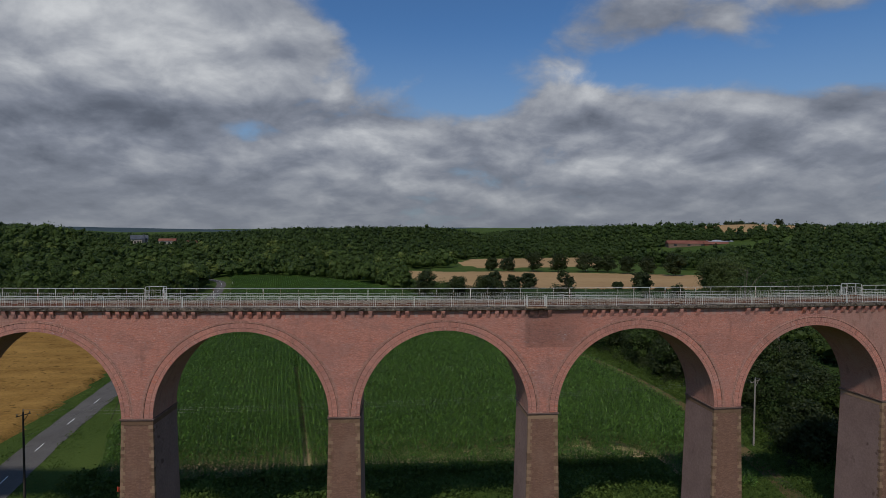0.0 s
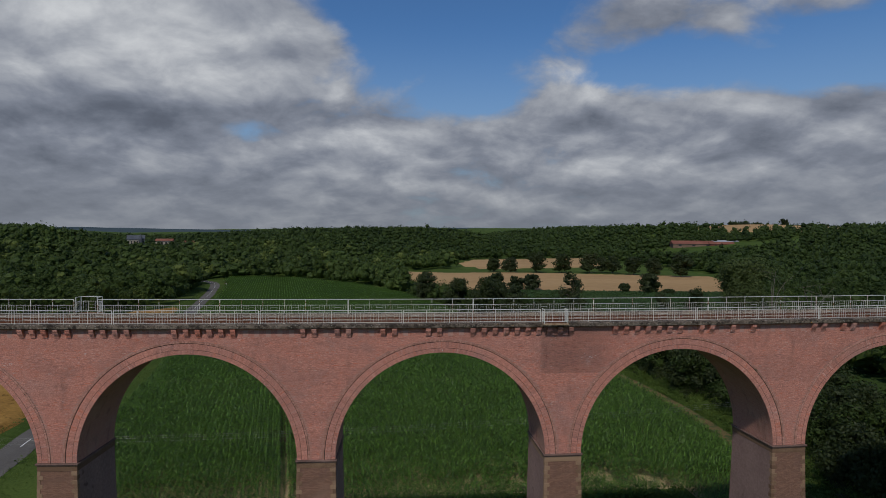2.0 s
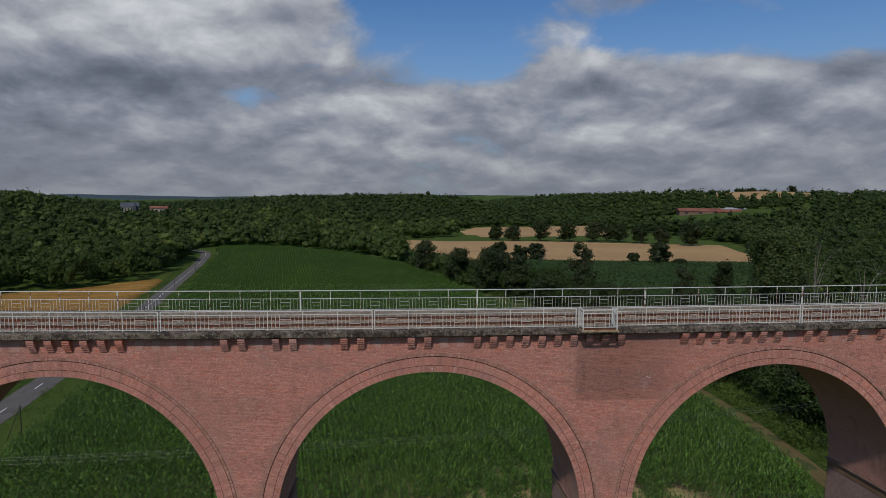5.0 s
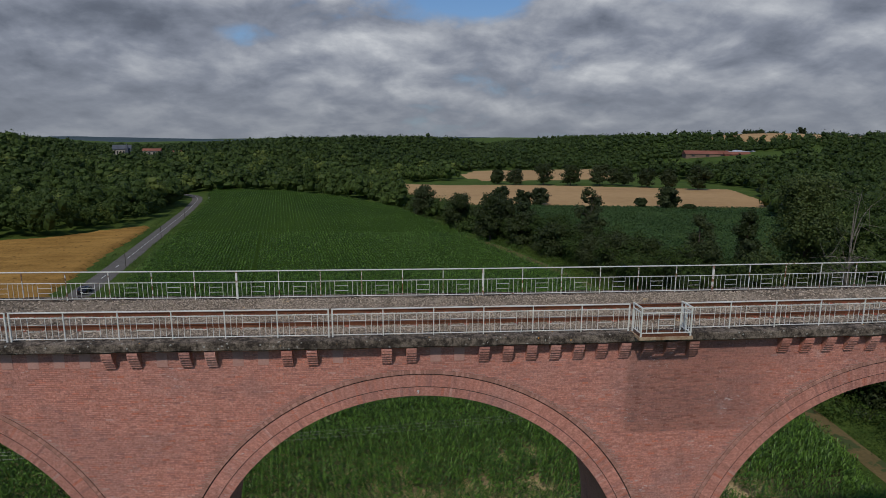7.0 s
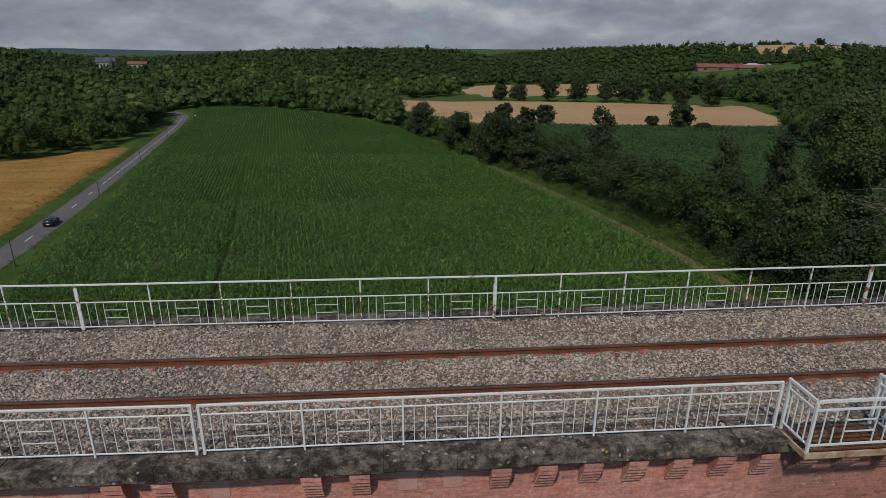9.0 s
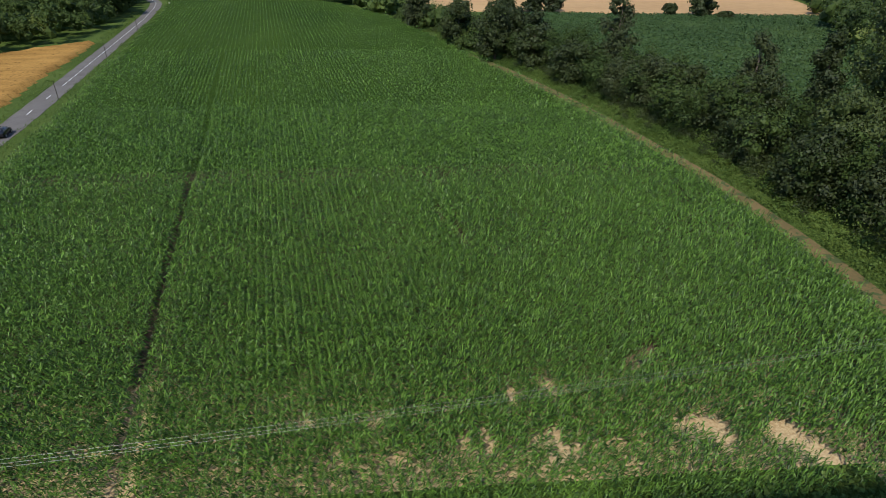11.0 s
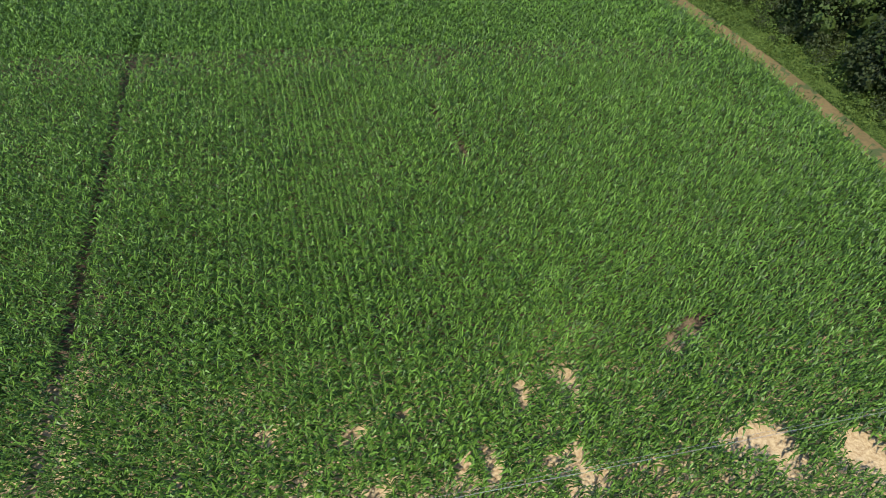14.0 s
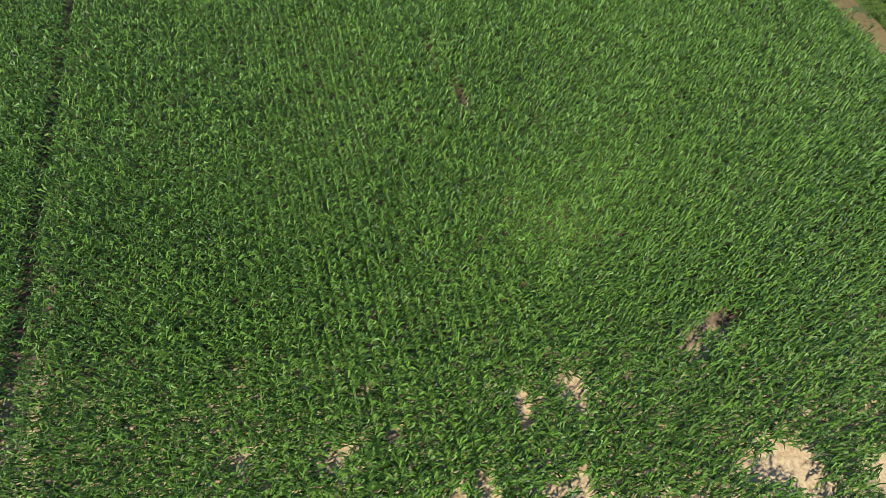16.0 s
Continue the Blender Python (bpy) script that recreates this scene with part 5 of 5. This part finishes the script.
def build_woods():
    rng = np.random.default_rng(11)
    groups, tones = [], []
    # reach of each band from the viaduct, spacing, leaf clumps a lump, their size and the lumps of a crown; the first is the hedge belt's own
    for r0, r1, gap, leaves, size, k in ((0, 160, 4.6, 130, 0.2, 7), (60, 230, 6.6, 64, 0.32, 7), (230, 310, 7.6, 34, 0.46, 7), (310, 480, 8.8, 14, 0.72, 5), (480, 770, 10.0, 9, 0.95, 3), (770, 1500, 14.0, 6, 1.5, 1)):
        gx, gy = np.meshgrid(np.arange(-r1, r1, gap), np.arange(0, r1, gap))
        x, y = gx.ravel() + rng.uniform(-0.45, 0.45, gx.size) * gap, gy.ravel() + rng.uniform(-0.45, 0.45, gx.size) * gap
        r = np.hypot(x, y)
        belt = (x > 24) & (x < 88) & (y < 160) & (x < right_edge(y))
        ok = (r >= r0) & (r < r1) & (belt == (r0 == 0)) & woods_here(x, y) & (x < (y + 60) * 0.92 + 10) & (x > -(y + 60) * 0.68 - 10)
        x, y = x[ok], y[ok]
        n = len(x)
        tall = rng.uniform(7.0, 13.6, n) * (0.8 + 0.4 * lattice(x / 40, y / 40, 21))
        if r0 == 0:
            tall = np.where((x > 65) & (y > 36) & (y < 105), rng.uniform(1.8, 4.2, n), rng.uniform(5.0, 11.0, n))
        tall = np.where((x > 6) & (x < 60) & (y > 159) & (y < 240), tall * 0.62, tall)
        tall = tall * (1.15 if r0 >= 770 else 1.0)
        wide = gap * rng.uniform(0.8, 1.5, n) * (0.8 if r0 >= 770 else 1.0)
        z = ground_height(x, y)
        turn = rng.uniform(0, math.tau, n)
        slim = rng.uniform(0.8, 1.25, n)
        # cloud shadow over the far and eastern slopes, painted in as darker tree tone
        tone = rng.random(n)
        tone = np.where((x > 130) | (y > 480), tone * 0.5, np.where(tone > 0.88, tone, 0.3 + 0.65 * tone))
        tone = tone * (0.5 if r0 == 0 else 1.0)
        cs, rs = [], []
        # each crown a dome: one lump on top, a ring of lower ones round it
        for m in range(k):
            a = turn + m * math.tau / max(k - 1, 1) + rng.normal(0, 0.35, n)
            reach = wide * (0.08 if m == 0 else 0.34) * rng.uniform(0.6, 1.2, n)
            rr = wide * (rng.uniform(0.26, 0.36, n) if k > 2 else rng.uniform(0.4, 0.5, n))
            rr = np.minimum(rr, tall * 0.38)
            rz = np.minimum(rr * slim, tall * 0.4)
            top = tall * (1.0 if m == 0 else 1.0 - (0.14 + 0.2 * (m % 3) / 2)) * rng.uniform(0.94, 1.05, n)
            cs.append(np.stack([x + reach * np.cos(a), y + reach * np.sin(a), z + top - rz], -1))
            rs.append(np.stack([rr, rr, rz], -1))
        # the skirt under the dome closes the wood's edge
        cs.append(np.stack([x, y, z + tall * 0.32], -1))
        rs.append(np.stack([wide * 0.44, wide * 0.44, tall * 0.34], -1))
        c, rad = np.concatenate(cs), np.concatenate(rs)
        groups += [leaf_soup(c, rad, np.full(len(c), leaves), size, rng, 0.42, 0.72), core_soup(c, rad, rng, 0.3 if r0 == 0 else 0.5 if r0 < 230 else 0.68)]
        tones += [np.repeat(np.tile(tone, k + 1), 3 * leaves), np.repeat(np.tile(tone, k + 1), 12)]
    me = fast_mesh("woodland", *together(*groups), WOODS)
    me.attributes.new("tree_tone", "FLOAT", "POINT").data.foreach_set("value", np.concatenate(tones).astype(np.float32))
    solid("woodland", me, "mixed green deciduous woodland over the valley slopes", "woods", kind="stuff")


build_woods()


def build_verges():
    """Weeds and long grass along the track, the road and the foot of the viaduct."""
    rng = np.random.default_rng(5)
    pts = []
    for c, d, inner, outer, density in ((path_c, path_d, 1.3, 7.0, 100), (road_c, road_d, 2.5, 6.4, 26)):
        for (x, y), (dx, dy) in zip(c, d):
            if not -12 < y < 255:
                continue
            for side in (-1, 1):
                if c is path_c and side < 0:
                    n, o = 4, 2.0
                else:
                    n, o = density, outer
                off = inner + (o - inner) * rng.random(n) ** 1.5
                s = rng.uniform(-1.6, 1.6, n)
                pts.append(np.stack([x + dx * s + side * dy * off, y + dy * s - side * dx * off], -1))
    strip_pts = np.stack([rng.uniform(-40, 60, 15000), rng.uniform(4, 24, 15000)], -1)
    strip_pts = strip_pts[(rng.random(15000) < 0.5 + 0.5 * lattice(strip_pts[:, 0] / 4, strip_pts[:, 1] / 4, 3)) & ~inside(strip_pts[:, 0], strip_pts[:, 1] - 2.0, CORN_AREA)]
    pts.append(strip_pts)
    p = np.concatenate(pts)
    n = len(p)
    h = rng.uniform(0.15, 0.6, n) * (0.6 + 0.9 * lattice(p[:, 0] / 3, p[:, 1] / 3, 9)) * np.where((p[:, 1] < 24) & (np.abs(p[:, 0]) < 38), 1.9, np.where(p[:, 0] > 0, 1.0 + 0.9 * lattice(p[:, 0] / 2.2, p[:, 1] / 2.2, 13), 1.0))
    c = np.c_[p, ground_height(p[:, 0], p[:, 1]) + h * 0.35]
    r = np.stack([h * 0.9, h * 0.9, h * 0.8], -1)
    v, f = leaf_soup(c, r, np.full(n, 9), np.maximum(h * 0.17, 0.06), rng)
    v[:, 2] = np.maximum(v[:, 2], 0.03)
    solid("verge_weeds", fast_mesh("verge_weeds", v, f, WEED), "rough grass and yellow-green weeds along the track and road", "weeds", kind="stuff")
    # shrubs between the track and the hedge belt
    shrub, size = [], []
    for (x, y), (dx, dy) in zip(path_c, path_d):
        if 20 < y < 230:
            for _ in range(7):
                o, s = rng.uniform(3.2, 9.0), rng.uniform(-1.5, 1.5)
                shrub.append((x + dx * s + dy * o, y + dy * s - dx * o))
                size.append(rng.uniform(0.4, 0.9) + 0.24 * (o - 3.2) * rng.uniform(0.4, 1.2))
    shrub, size = np.array(shrub), np.array(size)
    fresh = rng.random(len(size)) < np.where(size < 1.0, 0.75, 0.3)
    for pick, mat, label in ((~fresh, LEAF_A, "low dark bramble and shrubs at the foot of the hedge"), (fresh, WEED, "tall bright green weeds and young shrubs beside the track")):
        q = size[pick]
        v, f = leaf_soup(np.c_[shrub[pick], q * 0.7], np.stack([q * 1.1, q * 1.1, q * 0.9], -1), np.full(len(q), 150), 0.13, rng)
        v[:, 2] = np.maximum(v[:, 2], 0.05)
        solid("shrubs", fast_mesh("shrubs", v, f, mat), label, "shrubs", kind="stuff")


build_verges()

def build_crop():
    """Leafy tufts of the low crop, in rows."""
    rng = np.random.default_rng(17)
    gx, gy = np.meshgrid(np.arange(52, 172, 1.5), np.arange(74, 244, 1.3))
    x, y = gx.ravel() + rng.normal(0, 0.22, gx.size), gy.ravel() + rng.normal(0, 0.3, gx.size)
    ok = inside(x, y, CROP_AREA) & (rng.random(len(x)) < 0.75 + 0.5 * lattice(x / 9, y / 9, 31))
    x, y = x[ok], y[ok]
    r = rng.uniform(0.45, 0.85, len(x))
    c = np.c_[x, y, ground_height(x, y) + 0.55]
    v, f = leaf_soup(c, np.stack([r, r, r * 0.75], -1), np.full(len(x), 11), 0.3, rng, 0.4)
    solid("crop_plants", fast_mesh("crop_plants", v, f, CROP_LEAF), "low leafy green crop in loose rows", "crop", kind="stuff")


build_crop()

# ---- poles and wires ----
def utility_pole(x, y, tall, mat, label, arms=True, r=0.14):
    p = thing("utility_pole", (x, y, 0), label, "utility pole", "utility poles")
    part("shaft", rod((0, 0, -0.3), (0, 0, tall), r, r * 0.65, sides=10), mat, p)
    if arms:
        part("crossarm", rod((-0.7, -0.15, tall - 0.5), (0.75, 0.1, tall - 0.15), 0.05), mat, p)
        part("bracket", rod((0.02, -0.1, tall - 1.1), (0.5, 0.05, tall - 0.28), 0.03), mat, p)
        for dx, dz in ((-0.65, -0.45), (0.0, 0.1), (0.7, -0.1)):
            part("insulator", rod((dx, 0, tall + dz - 0.05), (dx, 0, tall + dz + 0.22), 0.06, 0.045), WIRE, p)
    return p


utility_pole(-41.2, 17.4, 10.2, DARKPOLE, "tall dark pole with a bent crossarm beside the road")
utility_pole(51.3, 28.5, 9.6, POLEWOOD, "slim grey concrete pole with angled arms beside the track")
for x, y, tall in ((-51.1, 75.9, 4.3), (-60, 120.6, 3.6), (-68.3, 162.9, 3.6), (-76.5, 206.3, 3.6)):
    utility_pole(x, y, tall, DARKPOLE, "thin wooden telephone pole on the road verge", arms=False, r=0.08)
tri = thing("braced_pole", (-43.6, 46.2, 0), "short braced pole with a slanting stay on the verge", "utility pole")
part("shaft", rod((0, 0, -0.2), (0, 0, 4.5), 0.07, 0.06), DARKPOLE, tri)
part("stay", rod((-1.7, -0.3, -0.1), (-0.05, 0, 4.2), 0.045, 0.04), DARKPOLE, tri)


def wire(name, a, b, sag, label, r=0.012):
    n = 24
    bm = bmesh.new()
    rings = []
    for k in range(n + 1):
        t = k / n
        c = Vector(a).lerp(Vector(b), t) - Vector((0, 0, sag * 4 * t * (1 - t)))
        rings.append([bm.verts.new(c + Vector((0, r * math.cos(j * math.tau / 4), r * math.sin(j * math.tau / 4)))) for j in range(4)])
    for p, q in zip(rings, rings[1:]):
        for j in range(4):
            bm.faces.new((p[j], p[(j + 1) % 4], q[(j + 1) % 4], q[j]))
    bm.faces.new(rings[0])
    bm.faces.new(rings[-1])
    solid(name, bm_mesh(name, bm, WIRE), label, "cable", "overhead wires")


for dx, up in ((-0.65, -0.25), (0.0, 0.3), (0.7, 0.1)):
    wire("overhead_wire", (-41.2 + dx, 17.4, 10.2 + up), (51.3 + dx, 28.5, 9.6 + up), 1.1, "thin bare overhead wire strung between poles", 0.005)
wire("telephone_wire", (-51.1, 75.9, 4.2), (-43.6, 46.2, 4.4), 0.3, "thin telephone wire along the road", 0.01)
wire("telephone_wire", (-43.6, 46.2, 4.4), (-41.2, 17.4, 7.4), 0.3, "thin telephone wire along the road", 0.01)
wire("telephone_wire", (-60.0, 120.6, 3.5), (-51.1, 75.9, 4.2), 0.3, "thin telephone wire along the road", 0.01)

# ---- roadside posts ----
for x, y in ((-88.5, 274), (-87.2, 280.8), (-83, 255.2)):
    post = thing("marker_post", (x, y, 0), "white roadside marker post at the bend", "marker post", "marker posts")
    part("shaft", rod((0, 0, -0.1), (0, 0, 1.0), 0.14, 0.12), MARKING, post)
    part("cap", box(-0.3, 0.3, -0.04, 0.04, 1.0, 1.5, bevel=0.03), MARKING, post)


# guessed shape for a small orange-red thing of unknown kind
flag = thing("marker_post", (-29.5, 14.0, 0), "slim dark post with two small orange-red plates on top", "marker post", "marker posts")
part("shaft", rod((0, 0, -0.2), (0, 0, 2.9), 0.05, 0.04), DARKPOLE, flag)
for side in (-1, 1):
    part("plate", box(side * 0.13 - 0.08, side * 0.13 + 0.08, -0.03, 0.03, 2.4, 2.95, bevel=0.025), ORANGE, flag, "small orange-red plate")

# ---- car ----
def build_car(x, y, turn):
    car = thing("car", (x, y, 0.085), "black hatchback car driving on the country road", "car")
    car.rotation_euler = (0, 0, turn)
    bm = bmesh.new()
    # cross-sections from tail to nose: y, half-width, low z, waist z, roof half-width, roof z
    secs = [(-2.05, 0.70, 0.42, 0.80, 0.62, 0.84), (-1.98, 0.82, 0.28, 0.92, 0.64, 1.10), (-1.55, 0.87, 0.24, 0.95, 0.62, 1.40), (-0.6, 0.88, 0.22, 0.94, 0.62, 1.47), (0.3, 0.88, 0.22, 0.93, 0.60, 1.42), (0.95, 0.87, 0.22, 0.92, 0.66, 1.06), (1.3, 0.85, 0.24, 0.90, 0.7, 0.94), (1.85, 0.80, 0.28, 0.76, 0.62, 0.80), (2.05, 0.66, 0.38, 0.62, 0.5, 0.64)]
    rows = []
    for sy, w, lo, waist, rw, roof in secs:
        rows.append([bm.verts.new(v) for v in ((-w * 0.94, sy, lo), (-w, sy, (lo + waist) / 2), (-w * 0.97, sy, waist), (-rw, sy, roof), (0, sy, roof + 0.02), (rw, sy, roof), (w * 0.97, sy, waist), (w, sy, (lo + waist) / 2), (w * 0.94, sy, lo))])
    for a, b in zip(rows, rows[1:]):
        for j in range(8):
            bm.faces.new((a[j], a[j + 1], b[j + 1], b[j]))
        bm.faces.new((a[8], a[0], b[0], b[8]))
    bm.faces.new(rows[0][::-1])
    bm.faces.new(rows[-1])
    bmesh.ops.recalc_face_normals(bm, faces=bm.faces)
    body = part("body", bm_mesh("body", bm, CARPAINT, True), CARPAINT, car)

    def quad(name, pts, mat, label=""):
        b = bmesh.new()
        f = b.faces.new([b.verts.new(p) for p in pts])
        made = bmesh.ops.extrude_face_region(b, geom=[f])
        bmesh.ops.translate(b, vec=f.normal * 0.02 if f.normal.length else (0, 0, 0.02), verts=[v for v in made["geom"] if isinstance(v, bmesh.types.BMVert)])
        bmesh.ops.recalc_face_normals(b, faces=b.faces)
        part(name, b, mat, car, label)

    quad("rear_window", ((-0.62, -1.985, 1.02), (0.62, -1.985, 1.02), (0.58, -1.6, 1.39), (-0.58, -1.6, 1.39)), DARKGLASS)
    quad("windscreen", ((0.62, 0.98, 1.08), (-0.62, 0.98, 1.08), (-0.56, 0.36, 1.42), (0.56, 0.36, 1.42)), DARKGLASS)
    for s in (-1, 1):
        quad("side_window", ((s * 0.83, -1.45, 1.0), (s * 0.83, 0.7, 0.98), (s * 0.63, 0.25, 1.38), (s * 0.64, -1.3, 1.38)), DARKGLASS)
        quad("tail_lamp", ((s * 0.55, -2.04, 0.78), (s * 0.8, -1.99, 0.8), (s * 0.78, -1.985, 0.92), (s * 0.55, -2.02, 0.9)), REDLAMP, "red tail lamp")
        quad("headlight", ((s * 0.45, 2.03, 0.58), (s * 0.7, 1.9, 0.6), (s * 0.72, 1.86, 0.7), (s * 0.48, 1.98, 0.68)), ALLOY)
        part("mirror", box(s * 0.9 - 0.07, s * 0.9 + 0.07, 0.5, 0.66, 0.92, 1.06, bevel=0.03), CARPAINT, car)
        for wy in (-1.28, 1.28):
            wheel = part("wheel", rod((s * 0.70, wy, 0.31), (s * 0.90, wy, 0.31), 0.31, 0.31, sides=20), TYRE, car)
            part("rim", rod((s * 0.88, wy, 0.31), (s * 0.915, wy, 0.31), 0.2, 0.18, sides=12), ALLOY, wheel)
    part("number_plate", box(-0.26, 0.26, -2.075, -2.05, 0.55, 0.66), MARKING, car, "pale blank plate")


build_car(-57.9, 98.2, math.atan2(4.7, 22))


# ---- far buildings ----
def gabled(name, x, y, z, long, deep, wall, rise, turn, roof_mat, wall_mat, label, openings=4, group=""):
    b = thing(name, (x, y, z), label, "building", group)
    b.rotation_euler = (0, 0, radians(turn))
    part("wall", box(-long / 2, long / 2, -deep / 2, deep / 2, -4, wall), wall_mat, b)
    bm = bmesh.new()
    e = 0.6
    pts = [bm.verts.new(v) for v in ((-long / 2 - e, -deep / 2 - e, wall), (long / 2 + e, -deep / 2 - e, wall), (long / 2 + e, deep / 2 + e, wall), (-long / 2 - e, deep / 2 + e, wall), (-long / 2 - e, 0, wall + rise), (long / 2 + e, 0, wall + rise))]
    for f in ((0, 1, 5, 4), (2, 3, 4, 5), (0, 4, 3), (1, 2, 5), (0, 3, 2, 1)):
        bm.faces.new([pts[k] for k in f])
    part("roof", bm, roof_mat, b)
    for k in range(openings):
        xx = -long / 2 + long * (k + 0.5) / openings
        w = min(1.6, long / openings * 0.3) if wall < 5 else long / openings * 0.22
        part("window", box(xx - w, xx + w, -deep / 2 - 0.06, -deep / 2 + 0.02, wall * 0.25, wall * 0.78), DARKGLASS, b)
    return b


FZ = float(ground_height(343, 587))
gabled("farm_barn", 336, 601, FZ - 0.6, 44.7, 15.5, 3.6, 3.6, -12, ROOF, BARNWALL, "long farm barn with red tile roof on the hillside", 3, "farm buildings")
gabled("farm_shed", 378, 607, FZ + 0.2, 27, 15.5, 5.2, 1.8, -12, SHEET, SHEET, "open farm shed with pale grey sheet roof", 4, "farm buildings")
gabled("farm_barn", 364, 590, FZ - 0.5, 25.8, 10.3, 3.4, 2.6, -12, ROOF, ROOF, "lower farm barn with dark red tile roof", 2, "farm buildings")
CZ = 15.4
gabled("manor_house", -290, 637, CZ - 6, 17, 10, 7.7, 4.6, 20, SLATE, RENDERED, "pale manor house with steep slate roof above the trees", 6)
spire = thing("manor_tower", (-283, 632, CZ - 6), "slender slate-capped tower beside the manor", "tower")
part("wall", box(-1.6, 1.6, -1.6, 1.6, -4, 8.5), SLATE, spire)
part("roof", rod((0, 0, 8.5), (0, 0, 14), 2.2, 0.1, sides=8), SLATE, spire)
gabled("country_house", -259, 637, CZ - 5.6, 17.2, 9.5, 5.6, 2.6, 12, ROOF, RENDERED, "cream country house with tile roof among trees", 4)
gabled("country_house", -231, 635, CZ - 6, 12, 7.7, 4.3, 2.1, 6, ROOF, RENDERED, "small pale house half hidden by trees", 3)


# ---- arch number on the keystone ----
def arch_number():
    cu = bpy.data.curves.new("arch_number", "FONT")
    cu.body, cu.size, cu.extrude, cu.align_x = "9", 0.17, 0.004, "CENTER"
    text = new("arch_number", cu)
    me = bpy.data.meshes.new_from_object(text)
    bpy.data.objects.remove(text)
    me.materials.append(MARKING)
    ob = part("arch_number", me, MARKING, viaduct, "white painted numeral on the keystone")
    ob.matrix_local = pose(4.42, -0.035, SPRING + RADIUS + 0.09, 90, 0, 0)


arch_number()

# ---- single bricks of the viaduct's face ----
def voussoir(r0, r1, thick, y_out):
    bm = bmesh.new()
    vs = []
    for y in (y_out, 0.05):
        for r, s in ((r0, -1), (r0, 1), (r1, 1), (r1, -1)):
            half = thick / 2 * (r / r0)
            vs.append(bm.verts.new((s * half, y, r)))
    for f in ((0, 1, 2, 3), (0, 4, 5, 1), (1, 5, 6, 2), (2, 6, 7, 3), (3, 7, 4, 0)):
        bm.faces.new([vs[k] for k in f])
    bmesh.ops.recalc_face_normals(bm, faces=bm.faces)
    return bm


def build_voussoirs():
    for cx in BAYS:
        rest_v, rest_f, base = [], [], 0
        hood_v, hood_f, hood_base = [], [], 0
        for r0, r1, y_out in ((RADIUS + 0.004, RADIUS + 0.298, -0.006), (RADIUS + 0.327, RADIUS + 0.733, -0.005), (RADIUS + 0.775, RADIUS + 0.895, -0.04)):
            count = int(math.pi * r0 / 0.088)
            me = bm_mesh("voussoir", voussoir(r0, r1, math.pi * r0 / count - 0.005, y_out), PIECE)
            co = np.array([v.co for v in me.vertices])
            fa = np.array([p.vertices for p in me.polygons])
            for k in range(count):
                a = math.pi * (k + 0.5) / count
                turn = Euler((0, math.pi / 2 - a, 0)).to_matrix()
                if y_out < -0.02:
                    hood_v.append(co @ np.array(turn).T + (cx, RNG.uniform(-0.006, 0.006), SPRING))
                    hood_f.append(fa + hood_base)
                    hood_base += 8
                elif cx == BAYS[3] and 0.28 < a / math.pi < 0.72:
                    ob = part("voussoir", me, PIECE, viaduct)
                    ob.matrix_local = Matrix.Translation((cx, RNG.uniform(-0.002, 0.002), SPRING)) @ turn.to_4x4()
                else:
                    rest_v.append(co @ np.array(turn).T + (cx, RNG.uniform(-0.002, 0.002), SPRING))
                    rest_f.append(fa + base)
                    base += 8
        part("header_ring", fast_mesh("header_ring", np.concatenate(hood_v), np.concatenate(hood_f), HOOD), HOOD, viaduct, "dark weathered headers over the arch", kind="stuff")
        part("voussoir_ring", fast_mesh("voussoir_ring", np.concatenate(rest_v), np.concatenate(rest_f), PIECE), PIECE, viaduct, kind="stuff")


build_voussoirs()


def build_face_bricks():
    """Courses of long thin bricks between the arches, each a little proud of its joints."""
    high, long, joint = 0.0655, 0.236, 0.009
    ro = RADIUS + 0.905
    vs, n_all = [], 0
    me = bm_mesh("brick", box(-(long - joint) / 2, (long - joint) / 2, -0.006, 0.03, -(high - joint) / 2, (high - joint) / 2), PIECE)
    centres = np.array(BAYS)
    for c in range(int((TOP - SPRING) / high)):
        z = SPRING + (c + 0.5) * high
        xs = np.arange(BAYS[0] - SPAN / 2 + (c % 2) * long / 2 + long / 2, BAYS[-1] + SPAN / 2 - long / 2, long)
        xs = xs + RNG.normal(0, 0.006, len(xs))
        d = np.min(np.hypot(xs[:, None] - centres[None], z - SPRING), axis=1)
        near = np.min(np.hypot(np.abs(xs[:, None] - centres[None]) - long / 2, z - SPRING), axis=1)
        xs = xs[np.minimum(d, near) > ro]
        for x in xs[(xs > -32) & (xs < 42)]:
            out = RNG.uniform(-0.004, 0.003)
            if -0.6 < x < 9.2 and 23.1 < z < 23.66:
                ob = part("brick", me, PIECE, viaduct)
                ob.location = (x, out, z)
            else:
                vs.append((x, out, z))
    p = np.array(vs)
    hx, hz = (long - joint) / 2, (high - joint) / 2
    corner = np.array([(-hx, -0.006, -hz), (hx, -0.006, -hz), (hx, -0.006, hz), (-hx, -0.006, hz), (-hx, 0.03, -hz), (hx, 0.03, -hz), (hx, 0.03, hz), (-hx, 0.03, hz)])
    face = np.array([(0, 1, 2, 3), (0, 4, 5, 1), (1, 5, 6, 2), (2, 6, 7, 3), (3, 7, 4, 0)])
    v = (p[:, None] + corner[None] * RNG.uniform(0.97, 1.01, (len(p), 1, 1))).reshape(-1, 3)
    f = (face[None] + 8 * np.arange(len(p))[:, None, None]).reshape(-1, 4)
    part("brick_facing", fast_mesh("brick_facing", v, f, PIECE), PIECE, viaduct, kind="stuff")


build_face_bricks()

bend_parts(viaduct)
